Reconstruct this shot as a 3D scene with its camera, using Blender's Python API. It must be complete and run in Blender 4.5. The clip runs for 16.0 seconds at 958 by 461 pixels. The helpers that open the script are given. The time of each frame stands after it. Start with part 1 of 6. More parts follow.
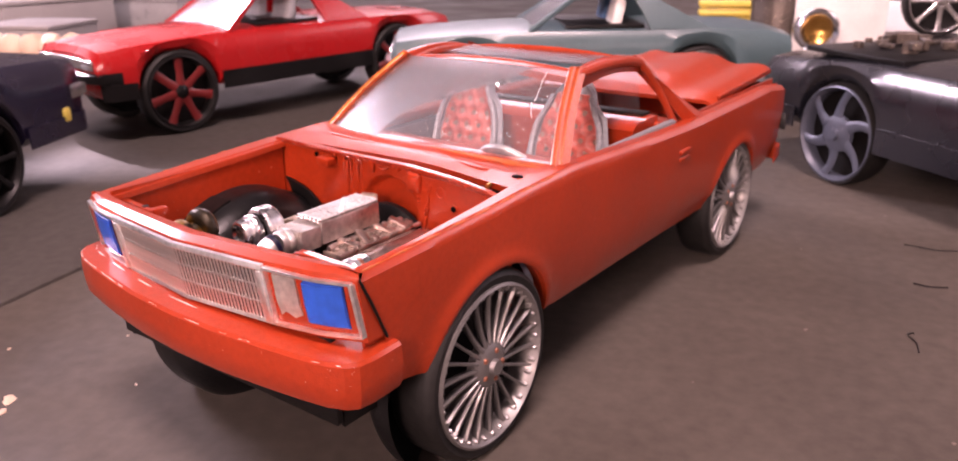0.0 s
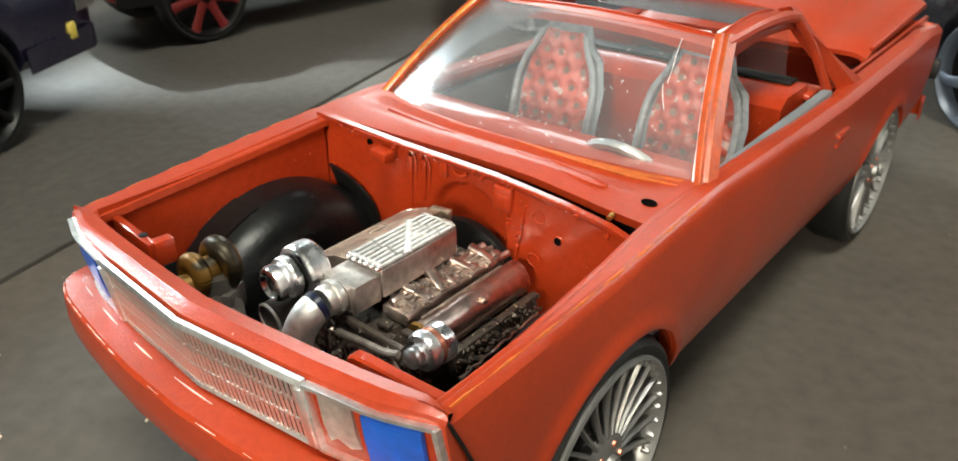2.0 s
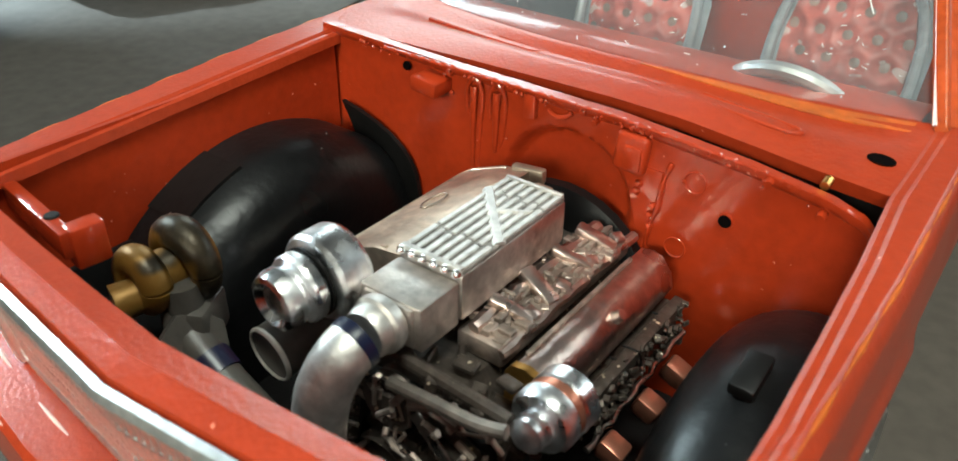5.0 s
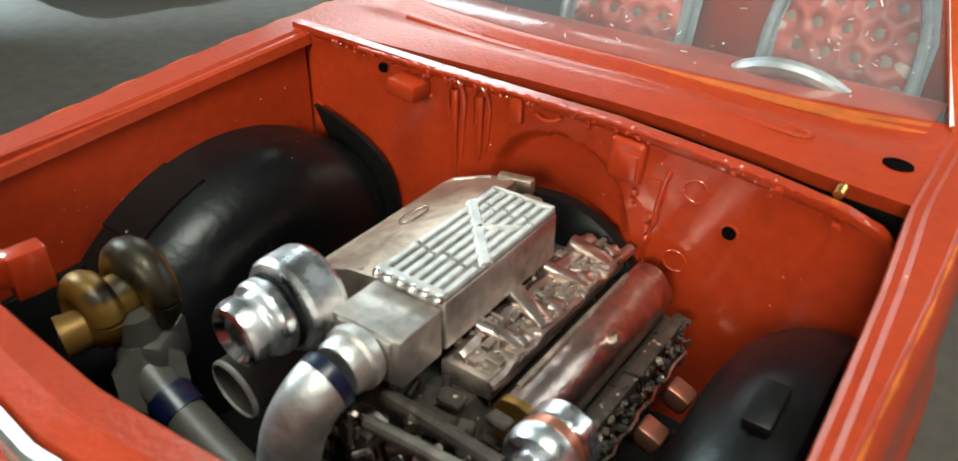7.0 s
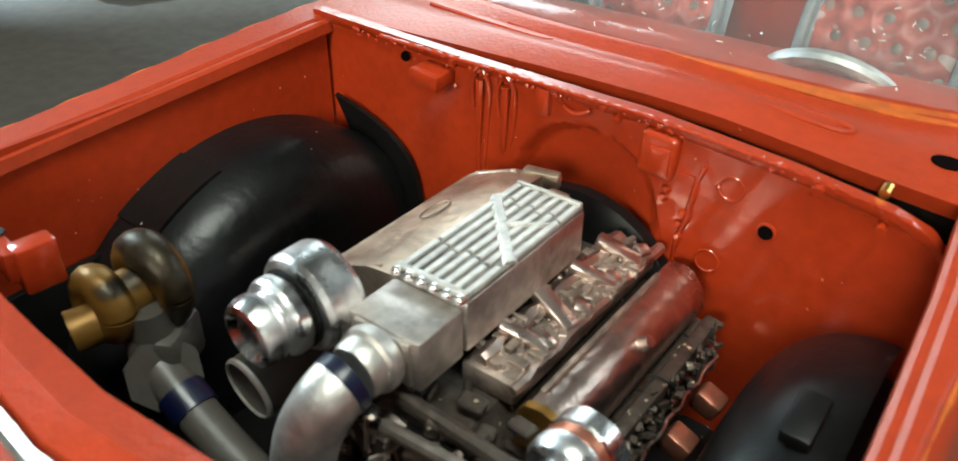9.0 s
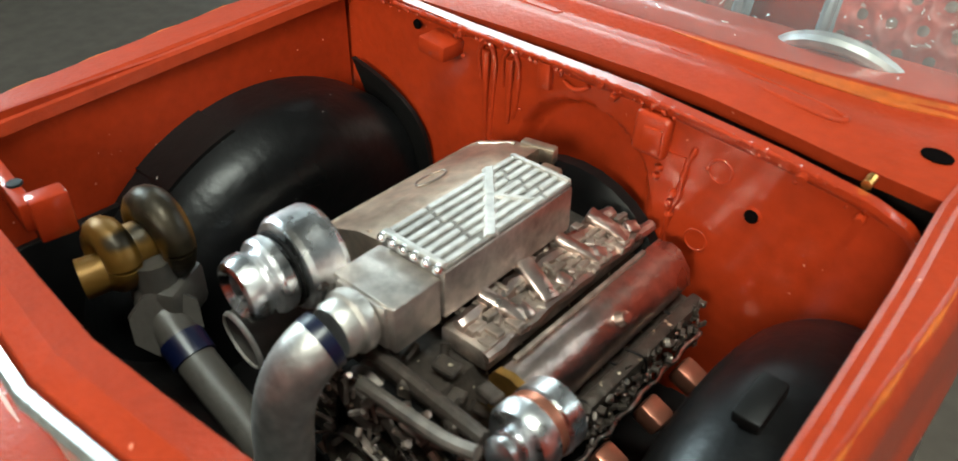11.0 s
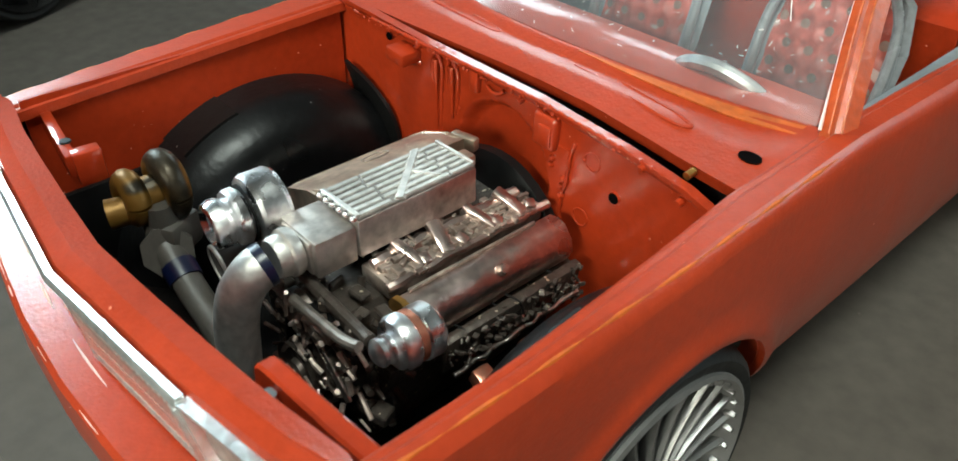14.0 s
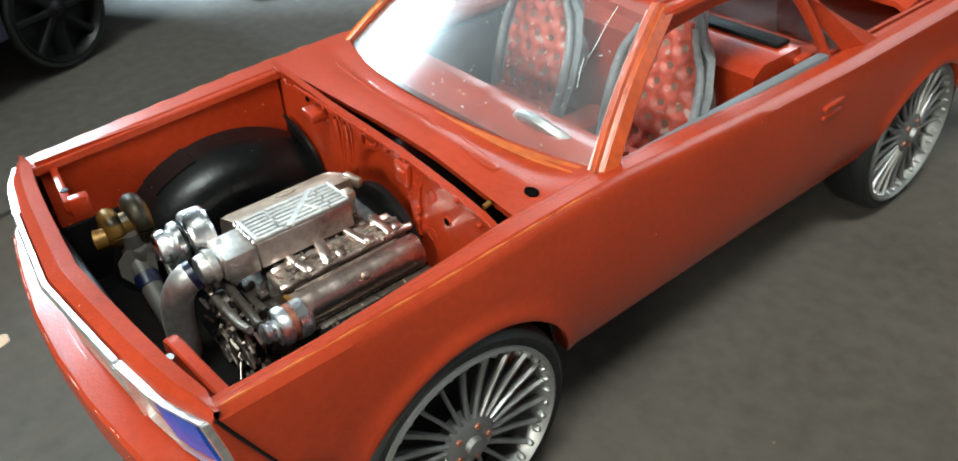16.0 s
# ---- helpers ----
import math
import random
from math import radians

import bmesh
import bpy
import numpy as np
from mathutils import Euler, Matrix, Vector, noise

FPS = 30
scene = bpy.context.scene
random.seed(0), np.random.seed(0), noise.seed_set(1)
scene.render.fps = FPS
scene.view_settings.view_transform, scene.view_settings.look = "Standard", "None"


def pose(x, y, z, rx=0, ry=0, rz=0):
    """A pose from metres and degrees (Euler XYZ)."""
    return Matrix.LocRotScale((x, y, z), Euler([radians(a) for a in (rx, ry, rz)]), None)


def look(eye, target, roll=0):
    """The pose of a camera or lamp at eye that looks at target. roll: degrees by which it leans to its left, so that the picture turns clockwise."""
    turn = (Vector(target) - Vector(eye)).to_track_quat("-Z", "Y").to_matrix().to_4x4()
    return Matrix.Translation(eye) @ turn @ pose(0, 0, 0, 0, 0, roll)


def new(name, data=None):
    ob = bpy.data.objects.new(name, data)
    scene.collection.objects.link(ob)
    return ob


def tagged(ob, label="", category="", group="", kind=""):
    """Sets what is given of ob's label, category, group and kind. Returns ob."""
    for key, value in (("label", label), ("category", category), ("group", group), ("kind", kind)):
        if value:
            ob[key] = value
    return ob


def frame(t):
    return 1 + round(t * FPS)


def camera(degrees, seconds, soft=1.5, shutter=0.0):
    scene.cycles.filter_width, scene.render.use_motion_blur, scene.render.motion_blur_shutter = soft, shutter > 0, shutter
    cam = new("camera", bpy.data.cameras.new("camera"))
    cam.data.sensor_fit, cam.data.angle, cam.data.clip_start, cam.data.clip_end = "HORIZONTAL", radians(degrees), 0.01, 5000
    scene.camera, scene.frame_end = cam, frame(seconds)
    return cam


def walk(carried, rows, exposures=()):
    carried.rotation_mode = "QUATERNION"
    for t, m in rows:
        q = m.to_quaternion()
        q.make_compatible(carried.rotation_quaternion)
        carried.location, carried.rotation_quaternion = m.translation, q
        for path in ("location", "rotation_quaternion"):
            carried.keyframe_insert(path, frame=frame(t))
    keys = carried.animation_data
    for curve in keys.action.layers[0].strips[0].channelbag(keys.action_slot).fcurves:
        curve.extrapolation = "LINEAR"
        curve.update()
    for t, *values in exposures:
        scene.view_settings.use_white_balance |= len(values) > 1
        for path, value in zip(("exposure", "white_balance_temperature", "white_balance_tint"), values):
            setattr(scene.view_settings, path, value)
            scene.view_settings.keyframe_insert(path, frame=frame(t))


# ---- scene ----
# A scale-model car (1:25) on a hobby bench. All numbers below are metres of the full-size
# car; SCALE brings them down to the model on the bench.
SCALE = 0.04
LENS = 60.4
PATH = [
    (0.0, (2.782, -2.665, 2.276), (1.661, -1.157, 1.591), -0.8),
    (0.5, (2.535, -2.493, 2.337), (1.405, -1.018, 1.597), -0.8),
    (1.0, (2.279, -2.299, 2.436), (1.156, -0.864, 1.61), -0.8),
    (1.5, (2.06, -2.085, 2.5), (0.932, -0.708, 1.589), -0.6),
    (2.0, (1.847, -1.886, 2.436), (0.737, -0.52, 1.485), -0.2),
    (2.5, (1.657, -1.699, 2.346), (0.539, -0.387, 1.332), 0.0),
    (3.0, (1.523, -1.531, 2.249), (0.392, -0.276, 1.177), -0.5),
    (3.5, (1.285, -1.385, 2.137), (0.186, -0.121, 1.046), -0.3),
    (6.0, (0.925, -1.3, 1.965), (-0.057, 0.096, 0.922), 1.0),
    (6.5, (0.896, -1.249, 1.96), (-0.083, 0.14, 0.905), 0.8),
    (7.0, (0.878, -1.217, 1.933), (-0.095, 0.163, 0.861), 0.7),
    (7.5, (0.87, -1.216, 1.925), (-0.105, 0.148, 0.835), 0.4),
    (8.0, (0.851, -1.197, 1.911), (-0.141, 0.154, 0.82), 0.4),
    (8.5, (0.839, -1.178, 1.901), (-0.166, 0.17, 0.818), 0.5),
    (11.0, (0.948, -1.118, 1.964), (-0.113, 0.097, 0.782), 0.8),
    (11.5, (1.063, -1.085, 1.953), (-0.064, 0.09, 0.792), 1.1),
    (12.0, (1.097, -1.093, 1.999), (-0.014, 0.076, 0.816), 0.9),
    (12.5, (1.186, -1.111, 2.06), (0.079, 0.021, 0.838), 0.8),
    (13.0, (1.301, -1.142, 2.052), (0.142, 0.003, 0.892), 1.3),
    (13.5, (1.368, -1.158, 2.182), (0.241, -0.062, 0.945), 0.6),
    (14.0, (1.522, -1.178, 2.181), (0.328, -0.085, 1.007), 0.6),
    (14.5, (1.617, -1.13, 2.326), (0.437, -0.087, 1.094), -0.9),
    (15.0, (1.764, -1.084, 2.443), (0.575, -0.061, 1.203), -2.0),
    (15.5, (1.991, -1.008, 2.53), (0.766, -0.028, 1.29), -3.4),
    (16.0, (2.394, -1.108, 2.685), (1.113, -0.118, 1.51), -3.5),
]
cam = camera(LENS, 16.0, soft=1.6)
# stops, white balance: the picture is cooler and pinker at first, then turns to orange
LOOK = [(0.0, 2.34, 7550, 57), (1.05, 2.29, 7450, 56), (1.5, 2.30, 7150, 24), (2.0, 2.20, 6700, 0), (3.5, 1.96, 6250, -6), (11.0, 1.96, 6200, -7), (15.0, 1.92, 5950, -8), (16.0, 2.10, 5900, -5)]
# the lens of a small camera held close: things far behind the car go soft
cam.data.dof.use_dof, cam.data.dof.focus_distance, cam.data.dof.aperture_fstop = True, 0.092, 75.0
walk(cam, [(t, look(Vector(eye) * SCALE, Vector(target) * SCALE, roll)) for t, eye, target, roll in PATH], LOOK)

# ---- light ----
world = bpy.data.worlds.new("room_air")
scene.world = world
world.use_nodes = True
world.node_tree.nodes["Background"].inputs[0].default_value = (0.55, 0.6, 0.7, 1)
world.node_tree.nodes["Background"].inputs[1].default_value = 0.003
scene.view_settings.exposure = 0.0


def area_lamp(name, eye, target, wide, high, watts, colour):
    lamp = bpy.data.lights.new(name, "AREA")
    lamp.shape, lamp.size, lamp.size_y, lamp.energy, lamp.color = "RECTANGLE", wide, high, watts, colour
    ob = new(name, lamp)
    ob.matrix_world = look(eye, target)
    return ob


# unseen windows west, north and low south, added fill north-east and east, a ceiling tube lamp
area_lamp("window_light_west", (-2.30, -0.05, 1.25), (0, 0.0, 0.03), 0.60, 0.50, 15.0, (0.80, 0.90, 1.0))
area_lamp("window_light_north", (-1.55, 2.25, 1.42), (0.0, 0.0, 0.0), 1.5, 0.80, 7.5, (0.88, 0.94, 1.0))
# the next two are fill, added to brighten bench and flank
area_lamp("north_east_fill_light", (1.15, 2.25, 1.15), (0.05, 0.0, 0.0), 1.5, 0.8, 6.0, (0.92, 0.96, 1.0))
area_lamp("east_fill_light", (2.25, -1.2, 0.80), (0, 0.1, 0.0), 1.0, 0.8, 1.8, (1.0, 0.93, 0.86))
area_lamp("window_light_south", (0.50, -2.25, 0.88), (0.02, 0.0, 0.03), 0.90, 0.60, 14.0, (1.0, 0.91, 0.80))
area_lamp("ceiling_lamp_light", (0.45, -0.40, 1.715), (0.40, -0.35, 0.0), 0.60, 0.16, 9.0, (1.0, 0.96, 0.90))
# low sun, let through a gap added in the west wall, falls across the bench
sun = bpy.data.lights.new("sun", "SUN")
sun.energy, sun.angle, sun.color = 2.6, radians(0.5), (0.88, 0.94, 1.0)
SUN_WAY = Vector((55.0, -12.0, -40.0))
new("sun", sun).matrix_world = look(-0.1 * SUN_WAY, (0, 0, 0))


# ---- materials ----
def material(name, colour, rough=0.5, metal=0.0, coat=0.0, mottle=0.15, grain=900.0, patch=60.0, bump=0.15,
             bump_size=700.0, speck=None, speck_at=0.72, speck_size=1400.0, rough_vary=0.15, spec=0.5, per_piece=0.0, bump_detail=3.0, coat_rough=0.13):
    """A surface with two scales of colour variation, fine relief and uneven gloss."""
    m = bpy.data.materials.new(name)
    m.use_nodes = True
    nt = m.node_tree
    n, l = nt.nodes, nt.links
    b = n["Principled BSDF"]
    b.inputs["Metallic"].default_value = metal
    b.inputs["Coat Weight"].default_value = coat
    b.inputs["Coat Roughness"].default_value = coat_rough
    b.inputs["Specular IOR Level"].default_value = spec
    co = n.new("ShaderNodeTexCoord")

    def noise_tex(scale, detail=4.0):
        t = n.new("ShaderNodeTexNoise")
        t.inputs["Scale"].default_value, t.inputs["Detail"].default_value = scale, detail
        l.new(co.outputs["Object"], t.inputs["Vector"])
        return t

    big, small = noise_tex(patch, 3.0), noise_tex(grain, 3.0)
    mix = n.new("ShaderNodeMath")
    mix.operation = "ADD"
    l.new(big.outputs["Fac"], mix.inputs[0])
    l.new(small.outputs["Fac"], mix.inputs[1])
    ramp = n.new("ShaderNodeMapRange")
    ramp.inputs["From Min"].default_value, ramp.inputs["From Max"].default_value = 0.6, 1.4
    ramp.inputs["To Min"].default_value, ramp.inputs["To Max"].default_value = 1 - mottle, 1 + mottle
    l.new(mix.outputs[0], ramp.inputs["Value"])
    col = n.new("ShaderNodeVectorMath")
    col.operation = "SCALE"
    col.inputs[0].default_value = colour
    l.new(ramp.outputs[0], col.inputs["Scale"])
    last = col.outputs[0]
    if per_piece:
        info, pr, sc = n.new("ShaderNodeObjectInfo"), n.new("ShaderNodeMapRange"), n.new("ShaderNodeVectorMath")
        pr.inputs["To Min"].default_value, pr.inputs["To Max"].default_value = 1 - per_piece, 1 + per_piece
        sc.operation = "SCALE"
        l.new(info.outputs["Random"], pr.inputs["Value"])
        l.new(last, sc.inputs[0])
        l.new(pr.outputs[0], sc.inputs["Scale"])
        last = sc.outputs[0]
    if speck:
        st, sr, sm = noise_tex(speck_size, 1.0), n.new("ShaderNodeMapRange"), n.new("ShaderNodeMix")
        sr.inputs["From Min"].default_value, sr.inputs["From Max"].default_value = speck_at, speck_at + 0.04
        sm.data_type = "RGBA"
        sm.inputs["B"].default_value = (*speck, 1)
        l.new(st.outputs["Fac"], sr.inputs["Value"])
        l.new(sr.outputs[0], sm.inputs["Factor"])
        l.new(last, sm.inputs["A"])
        last = sm.outputs["Result"]
    l.new(last, b.inputs["Base Color"])
    rr = n.new("ShaderNodeMapRange")
    rr.inputs["From Min"].default_value, rr.inputs["From Max"].default_value = 0.3, 0.7
    rr.inputs["To Min"].default_value, rr.inputs["To Max"].default_value = max(0.02, rough - rough_vary * rough), min(1, rough + rough_vary * rough)
    l.new(big.outputs["Fac"], rr.inputs["Value"])
    l.new(rr.outputs[0], b.inputs["Roughness"])
    if bump:
        bt, bn = noise_tex(bump_size, bump_detail), n.new("ShaderNodeBump")
        bn.inputs["Strength"].default_value, bn.inputs["Distance"].default_value = bump, 0.0004
        l.new(bt.outputs["Fac"], bn.inputs["Height"])
        l.new(bn.outputs[0], b.inputs["Normal"])
        l.new(bn.outputs[0], b.inputs["Coat Normal"])
    return m


def clear_plastic(name, tint=(0.9, 0.93, 0.95), haze=0.07):
    """Thin clear styrene with scratches and dust: mostly see-through, with a dusty film and a glossy skin."""
    m = bpy.data.materials.new(name)
    m.use_nodes = True
    n, l = m.node_tree.nodes, m.node_tree.links
    n.remove(n["Principled BSDF"])
    out = n["Material Output"]
    clear, film, gloss = n.new("ShaderNodeBsdfTransparent"), n.new("ShaderNodeBsdfDiffuse"), n.new("ShaderNodeBsdfGlossy")
    clear.inputs[0].default_value = (*tint, 1)
    film.inputs[0].default_value = (0.75, 0.77, 0.8, 1)
    gloss.inputs["Roughness"].default_value = 0.25
    co, tex, rng = n.new("ShaderNodeTexCoord"), n.new("ShaderNodeTexNoise"), n.new("ShaderNodeMapRange")
    tex.inputs["Scale"].default_value, tex.inputs["Detail"].default_value, tex.inputs["Roughness"].default_value = 130.0, 5.0, 0.6
    rng.inputs["From Min"].default_value, rng.inputs["From Max"].default_value = 0.35, 0.75
    rng.inputs["To Min"].default_value, rng.inputs["To Max"].default_value = haze * 0.8, haze * 1.25
    dust, dr, mx = n.new("ShaderNodeTexNoise"), n.new("ShaderNodeMapRange"), n.new("ShaderNodeMath")
    dust.inputs["Scale"].default_value, dust.inputs["Detail"].default_value = 1500.0, 1.0
    dr.inputs["From Min"].default_value, dr.inputs["From Max"].default_value = 0.775, 0.80
    dr.inputs["To Max"].default_value = 0.6
    mx.operation = "MAXIMUM"
    for t in (tex, dust):
        l.new(co.outputs["Object"], t.inputs["Vector"])
    l.new(tex.outputs["Fac"], rng.inputs["Value"])
    l.new(dust.outputs["Fac"], dr.inputs["Value"])
    l.new(rng.outputs[0], mx.inputs[0])
    l.new(dr.outputs[0], mx.inputs[1])
    a, b2, fr = n.new("ShaderNodeMixShader"), n.new("ShaderNodeMixShader"), n.new("ShaderNodeFresnel")
    fr.inputs["IOR"].default_value = 1.165
    l.new(mx.outputs[0], a.inputs[0])
    l.new(clear.outputs[0], a.inputs[1])
    l.new(film.outputs[0], a.inputs[2])
    l.new(fr.outputs[0], b2.inputs[0])
    l.new(a.outputs[0], b2.inputs[1])
    l.new(gloss.outputs[0], b2.inputs[2])
    l.new(b2.outputs[0], out.inputs["Surface"])
    return m


RED = material("red_paint", (0.33, 0.0335, 0.009), 0.42, coat_rough=0.18, coat=0.60, spec=0.15, mottle=0.16, bump=0.14, bump_size=2400, bump_detail=5.0, speck=(0.75, 0.25, 0.16), speck_at=0.80)
RED_DULL = material("red_bay_paint", (0.33, 0.0295, 0.007), 0.36, coat=1.0, coat_rough=0.09, spec=0.12, mottle=0.18, bump=0.14, bump_size=900, bump_detail=4.0, speck=(0.8, 0.3, 0.2), speck_at=0.79)
ORANGE = material("worn_orange_paint", (0.44, 0.088, 0.006), 0.5, coat=0.1, mottle=0.35, bump=0.3, bump_size=900)
RED_SEAT = material("red_seat_vinyl", (0.42, 0.085, 0.062), 0.42, mottle=0.5, patch=160, bump=0.3, speck=(0.45, 0.30, 0.27), speck_at=0.66, speck_size=420)
GREY_SEAT = material("pale_seat_shell", (0.25, 0.255, 0.265), 0.30, mottle=0.3, bump=0.15)
TUFT = material("olive_seat_dimple", (0.20, 0.115, 0.09), 0.4, mottle=0.4, bump=0.2, per_piece=0.4)
CHROME = material("chrome", (0.80, 0.80, 0.81), 0.22, metal=1.0, mottle=0.08, bump=0.10, bump_size=500)
TRIM_SILVER = material("silver_trim_foil", (0.88, 0.89, 0.88), 0.36, metal=0.94, mottle=0.3, bump=0.25, bump_size=900)
WORN = material("paint_worn_pale", (0.72, 0.50, 0.45), 0.4, mottle=0.3, bump=0.3)
SILVER = material("silver_plating", (0.66, 0.63, 0.60), 0.52, metal=1.0, mottle=0.32, bump=0.26, bump_size=900, bump_detail=5.0)
STEEL = material("brushed_steel", (0.46, 0.395, 0.36), 0.30, metal=1.0, mottle=0.55, patch=200, bump=0.5, bump_size=800, speck=(0.85, 0.8, 0.74), speck_at=0.72)
COPPER = material("bronze_silver", (0.62, 0.50, 0.45), 0.31, metal=1.0, mottle=0.32, patch=250, bump=0.35)
# dark brown metal with pale specks
DARK_METAL = material("dark_speckled_metal", (0.085, 0.068, 0.057), 0.42, metal=0.6, mottle=0.6, bump=0.5, bump_size=900, speck=(0.7, 0.6, 0.45), speck_at=0.70)
# gold patches on a near-black base stand for the turbo's lit parts
GOLD = material("gold_lit_patches", (0.030, 0.021, 0.010), 0.44, metal=0.5, mottle=0.85, bump=0.3, speck=(0.18, 0.092, 0.016), speck_at=0.50, speck_size=140)
GREY_PLASTIC = material("grey_grained_plastic", (0.060, 0.053, 0.046), 0.45, mottle=0.25, bump=0.3)
BLUE = material("blue_lamp_paint", (0.006, 0.095, 0.52), 0.35, coat=0.2, mottle=0.35, grain=500, bump=0.35, bump_size=500)
PLENUM_METAL = material("stained_silver_casting", (0.54, 0.495, 0.46), 0.46, metal=1.0, mottle=0.42, patch=170, bump=0.3, bump_size=900, bump_detail=5.0)
COVER_TAN = material("tan_bronze_plating", (0.60, 0.48, 0.37), 0.40, metal=0.9, mottle=0.3, patch=200, bump=0.3, bump_size=900)
CAST = material("cast_bronze_grey", (0.40, 0.325, 0.28), 0.46, metal=0.8, mottle=0.6, patch=300, bump=0.25, bump_size=900, bump_detail=5.0)
COPPER_RED = material("copper_red", (0.50, 0.20, 0.13), 0.35, metal=0.8, mottle=0.25, bump=0.2)
NAVY_BAND = material("navy_hose_band", (0.002, 0.004, 0.022), 0.35, mottle=0.3)
TUB_BLACK = material("grained_black_plastic", (0.0048, 0.0048, 0.0052), 0.35, spec=0.26, mottle=0.5, bump=0.16, bump_size=1100, bump_detail=5.0, speck=(0.30, 0.30, 0.30), speck_at=0.785, speck_size=900, rough_vary=0.35)
BLACK = material("black_plastic", (0.0045, 0.0042, 0.0042), 0.44, spec=0.22, mottle=0.4, bump=0.12, speck=(0.35, 0.33, 0.3), speck_at=0.80, speck_size=1200)
TYRE = material("tyre_rubber", (0.008, 0.0075, 0.007), 0.6, spec=0.3, mottle=0.3, bump=0.25)
ALLOY_GREY = material("grey_alloy", (0.075, 0.09, 0.12), 0.4, metal=0.3, mottle=0.12)
RIM = material("alloy_rim", (0.225, 0.217, 0.212), 0.42, metal=0.75, mottle=0.12, bump=0.12)
GREY_TRIM = material("grey_interior_trim", (0.15, 0.16, 0.17), 0.5)
BENCH = material("bench_board", (0.072, 0.062, 0.053), 0.62, spec=0.08, mottle=0.24, grain=260, patch=22, bump=0.03, bump_size=400, speck=(0.16, 0.13, 0.11), speck_at=0.78, speck_size=300, rough_vary=0.3)
# left board, a little darker than the other
BENCH_LEFT = material("bench_board_left", (0.053, 0.048, 0.043), 0.6, spec=0.10, mottle=0.25, grain=260, patch=14, bump=0.03, bump_size=400, rough_vary=0.3)
POLISHED = material("worn_chrome_plating", (0.80, 0.80, 0.82), 0.32, metal=1.0, mottle=0.45, patch=320, bump=0.22, bump_size=420, rough_vary=0.6)
BAR_CHROME = material("bright_bar_plating", (0.90, 0.91, 0.90), 0.34, metal=0.94, mottle=0.2, bump=0.3, bump_size=1500)
GRILLE_DARK = material("dark_grille_metal", (0.035, 0.035, 0.035), 0.35, metal=0.8, mottle=0.4, bump=0.3)
# lid metal, darkened to hold the shade of its slots
LID_SHADE = material("lid_slot_shade", (0.30, 0.275, 0.255), 0.5, metal=0.8, mottle=0.5, bump=0.35)
SLOT = material("sooty_metal", (0.22, 0.19, 0.165), 0.5, metal=0.7, mottle=0.5, bump=0.4)
# flat near-black for discs that stand for the shade inside holes
HOLE_SHADE = material("hole_shade", (0.004, 0.003, 0.003), 0.95, spec=0.0, bump=0.0)
AMBER_WORN = material("worn_amber_paint", (0.62, 0.30, 0.045), 0.3, metal=0.3, coat=0.3, mottle=0.4, bump=0.3)
PILLAR_PAINT = material("thin_orange_paint", (0.36, 0.050, 0.006), 0.42, coat=0.5, coat_rough=0.25, spec=0.2, mottle=0.35, patch=140, bump=0.2, bump_size=1200)
GLASS = clear_plastic("clear_styrene", haze=0.042)
GLASS_BACK = clear_plastic("dusty_styrene", haze=0.025)
PLASTER = material("room_plaster", (0.17, 0.16, 0.15), 0.8, grain=40, patch=2, bump_size=60)
FLOOR_MAT = material("room_floor", (0.16, 0.12, 0.09), 0.6, grain=40, patch=3, bump_size=30)
RED_FAR = material("red_gloss_paint", (0.33, 0.011, 0.009), 0.28, coat=0.25, spec=0.35, mottle=0.08)
TEAL = material("teal_grey_paint", (0.055, 0.103, 0.114), 0.4, coat=0.2, mottle=0.12)
NAVY = material("navy_paint", (0.012, 0.010, 0.026), 0.25, coat=0.6, mottle=0.15)
GRAPHITE = material("graphite_paint", (0.006, 0.0066, 0.010), 0.28, metal=0.0, coat=1.0, coat_rough=0.18, spec=0.5, mottle=0.15)
CARD = material("grey_card", (0.26, 0.25, 0.25), 0.6)
# spoke red darkened: the shade on the coupe's wheels is in the colour
SHADED_RED = material("shaded_red_plastic", (0.13, 0.009, 0.008), 0.4)
WHITE = material("white_plastic", (0.75, 0.73, 0.70), 0.45)
YELLOW = material("yellow_plastic", (0.70, 0.55, 0.10), 0.4)
GOLD_BRIGHT = material("amber_foil", (0.55, 0.30, 0.08), 0.3, metal=0.9, mottle=0.4)
CREAM = material("cream_plastic", (0.62, 0.45, 0.33), 0.5)
LENS_BLUE = material("blue_film", (0.10, 0.25, 0.45), 0.3)


# ---- mesh tools ----
def skin(bm, angle=35):
    bmesh.ops.recalc_face_normals(bm, faces=bm.faces)
    lim = radians(angle)
    for f in bm.faces:
        f.smooth = True
    for e in bm.edges:
        e.smooth = len(e.link_faces) == 2 and e.calc_face_angle(0) < lim


def mesh_of(name, bm, mat, angle=35):
    skin(bm, angle)
    bm.transform(Matrix.Scale(SCALE, 4))
    me = bpy.data.meshes.new(name)
    bm.to_mesh(me)
    bm.free()
    me.materials.append(mat)
    return me


def part(name, bm, mat, parent, label="", angle=35):
    """One mesh under a thing or under a part of it."""
    ob = new(name, mesh_of(name, bm, mat, angle))
    ob.parent = parent
    if label:
        ob["label"] = label
    return ob


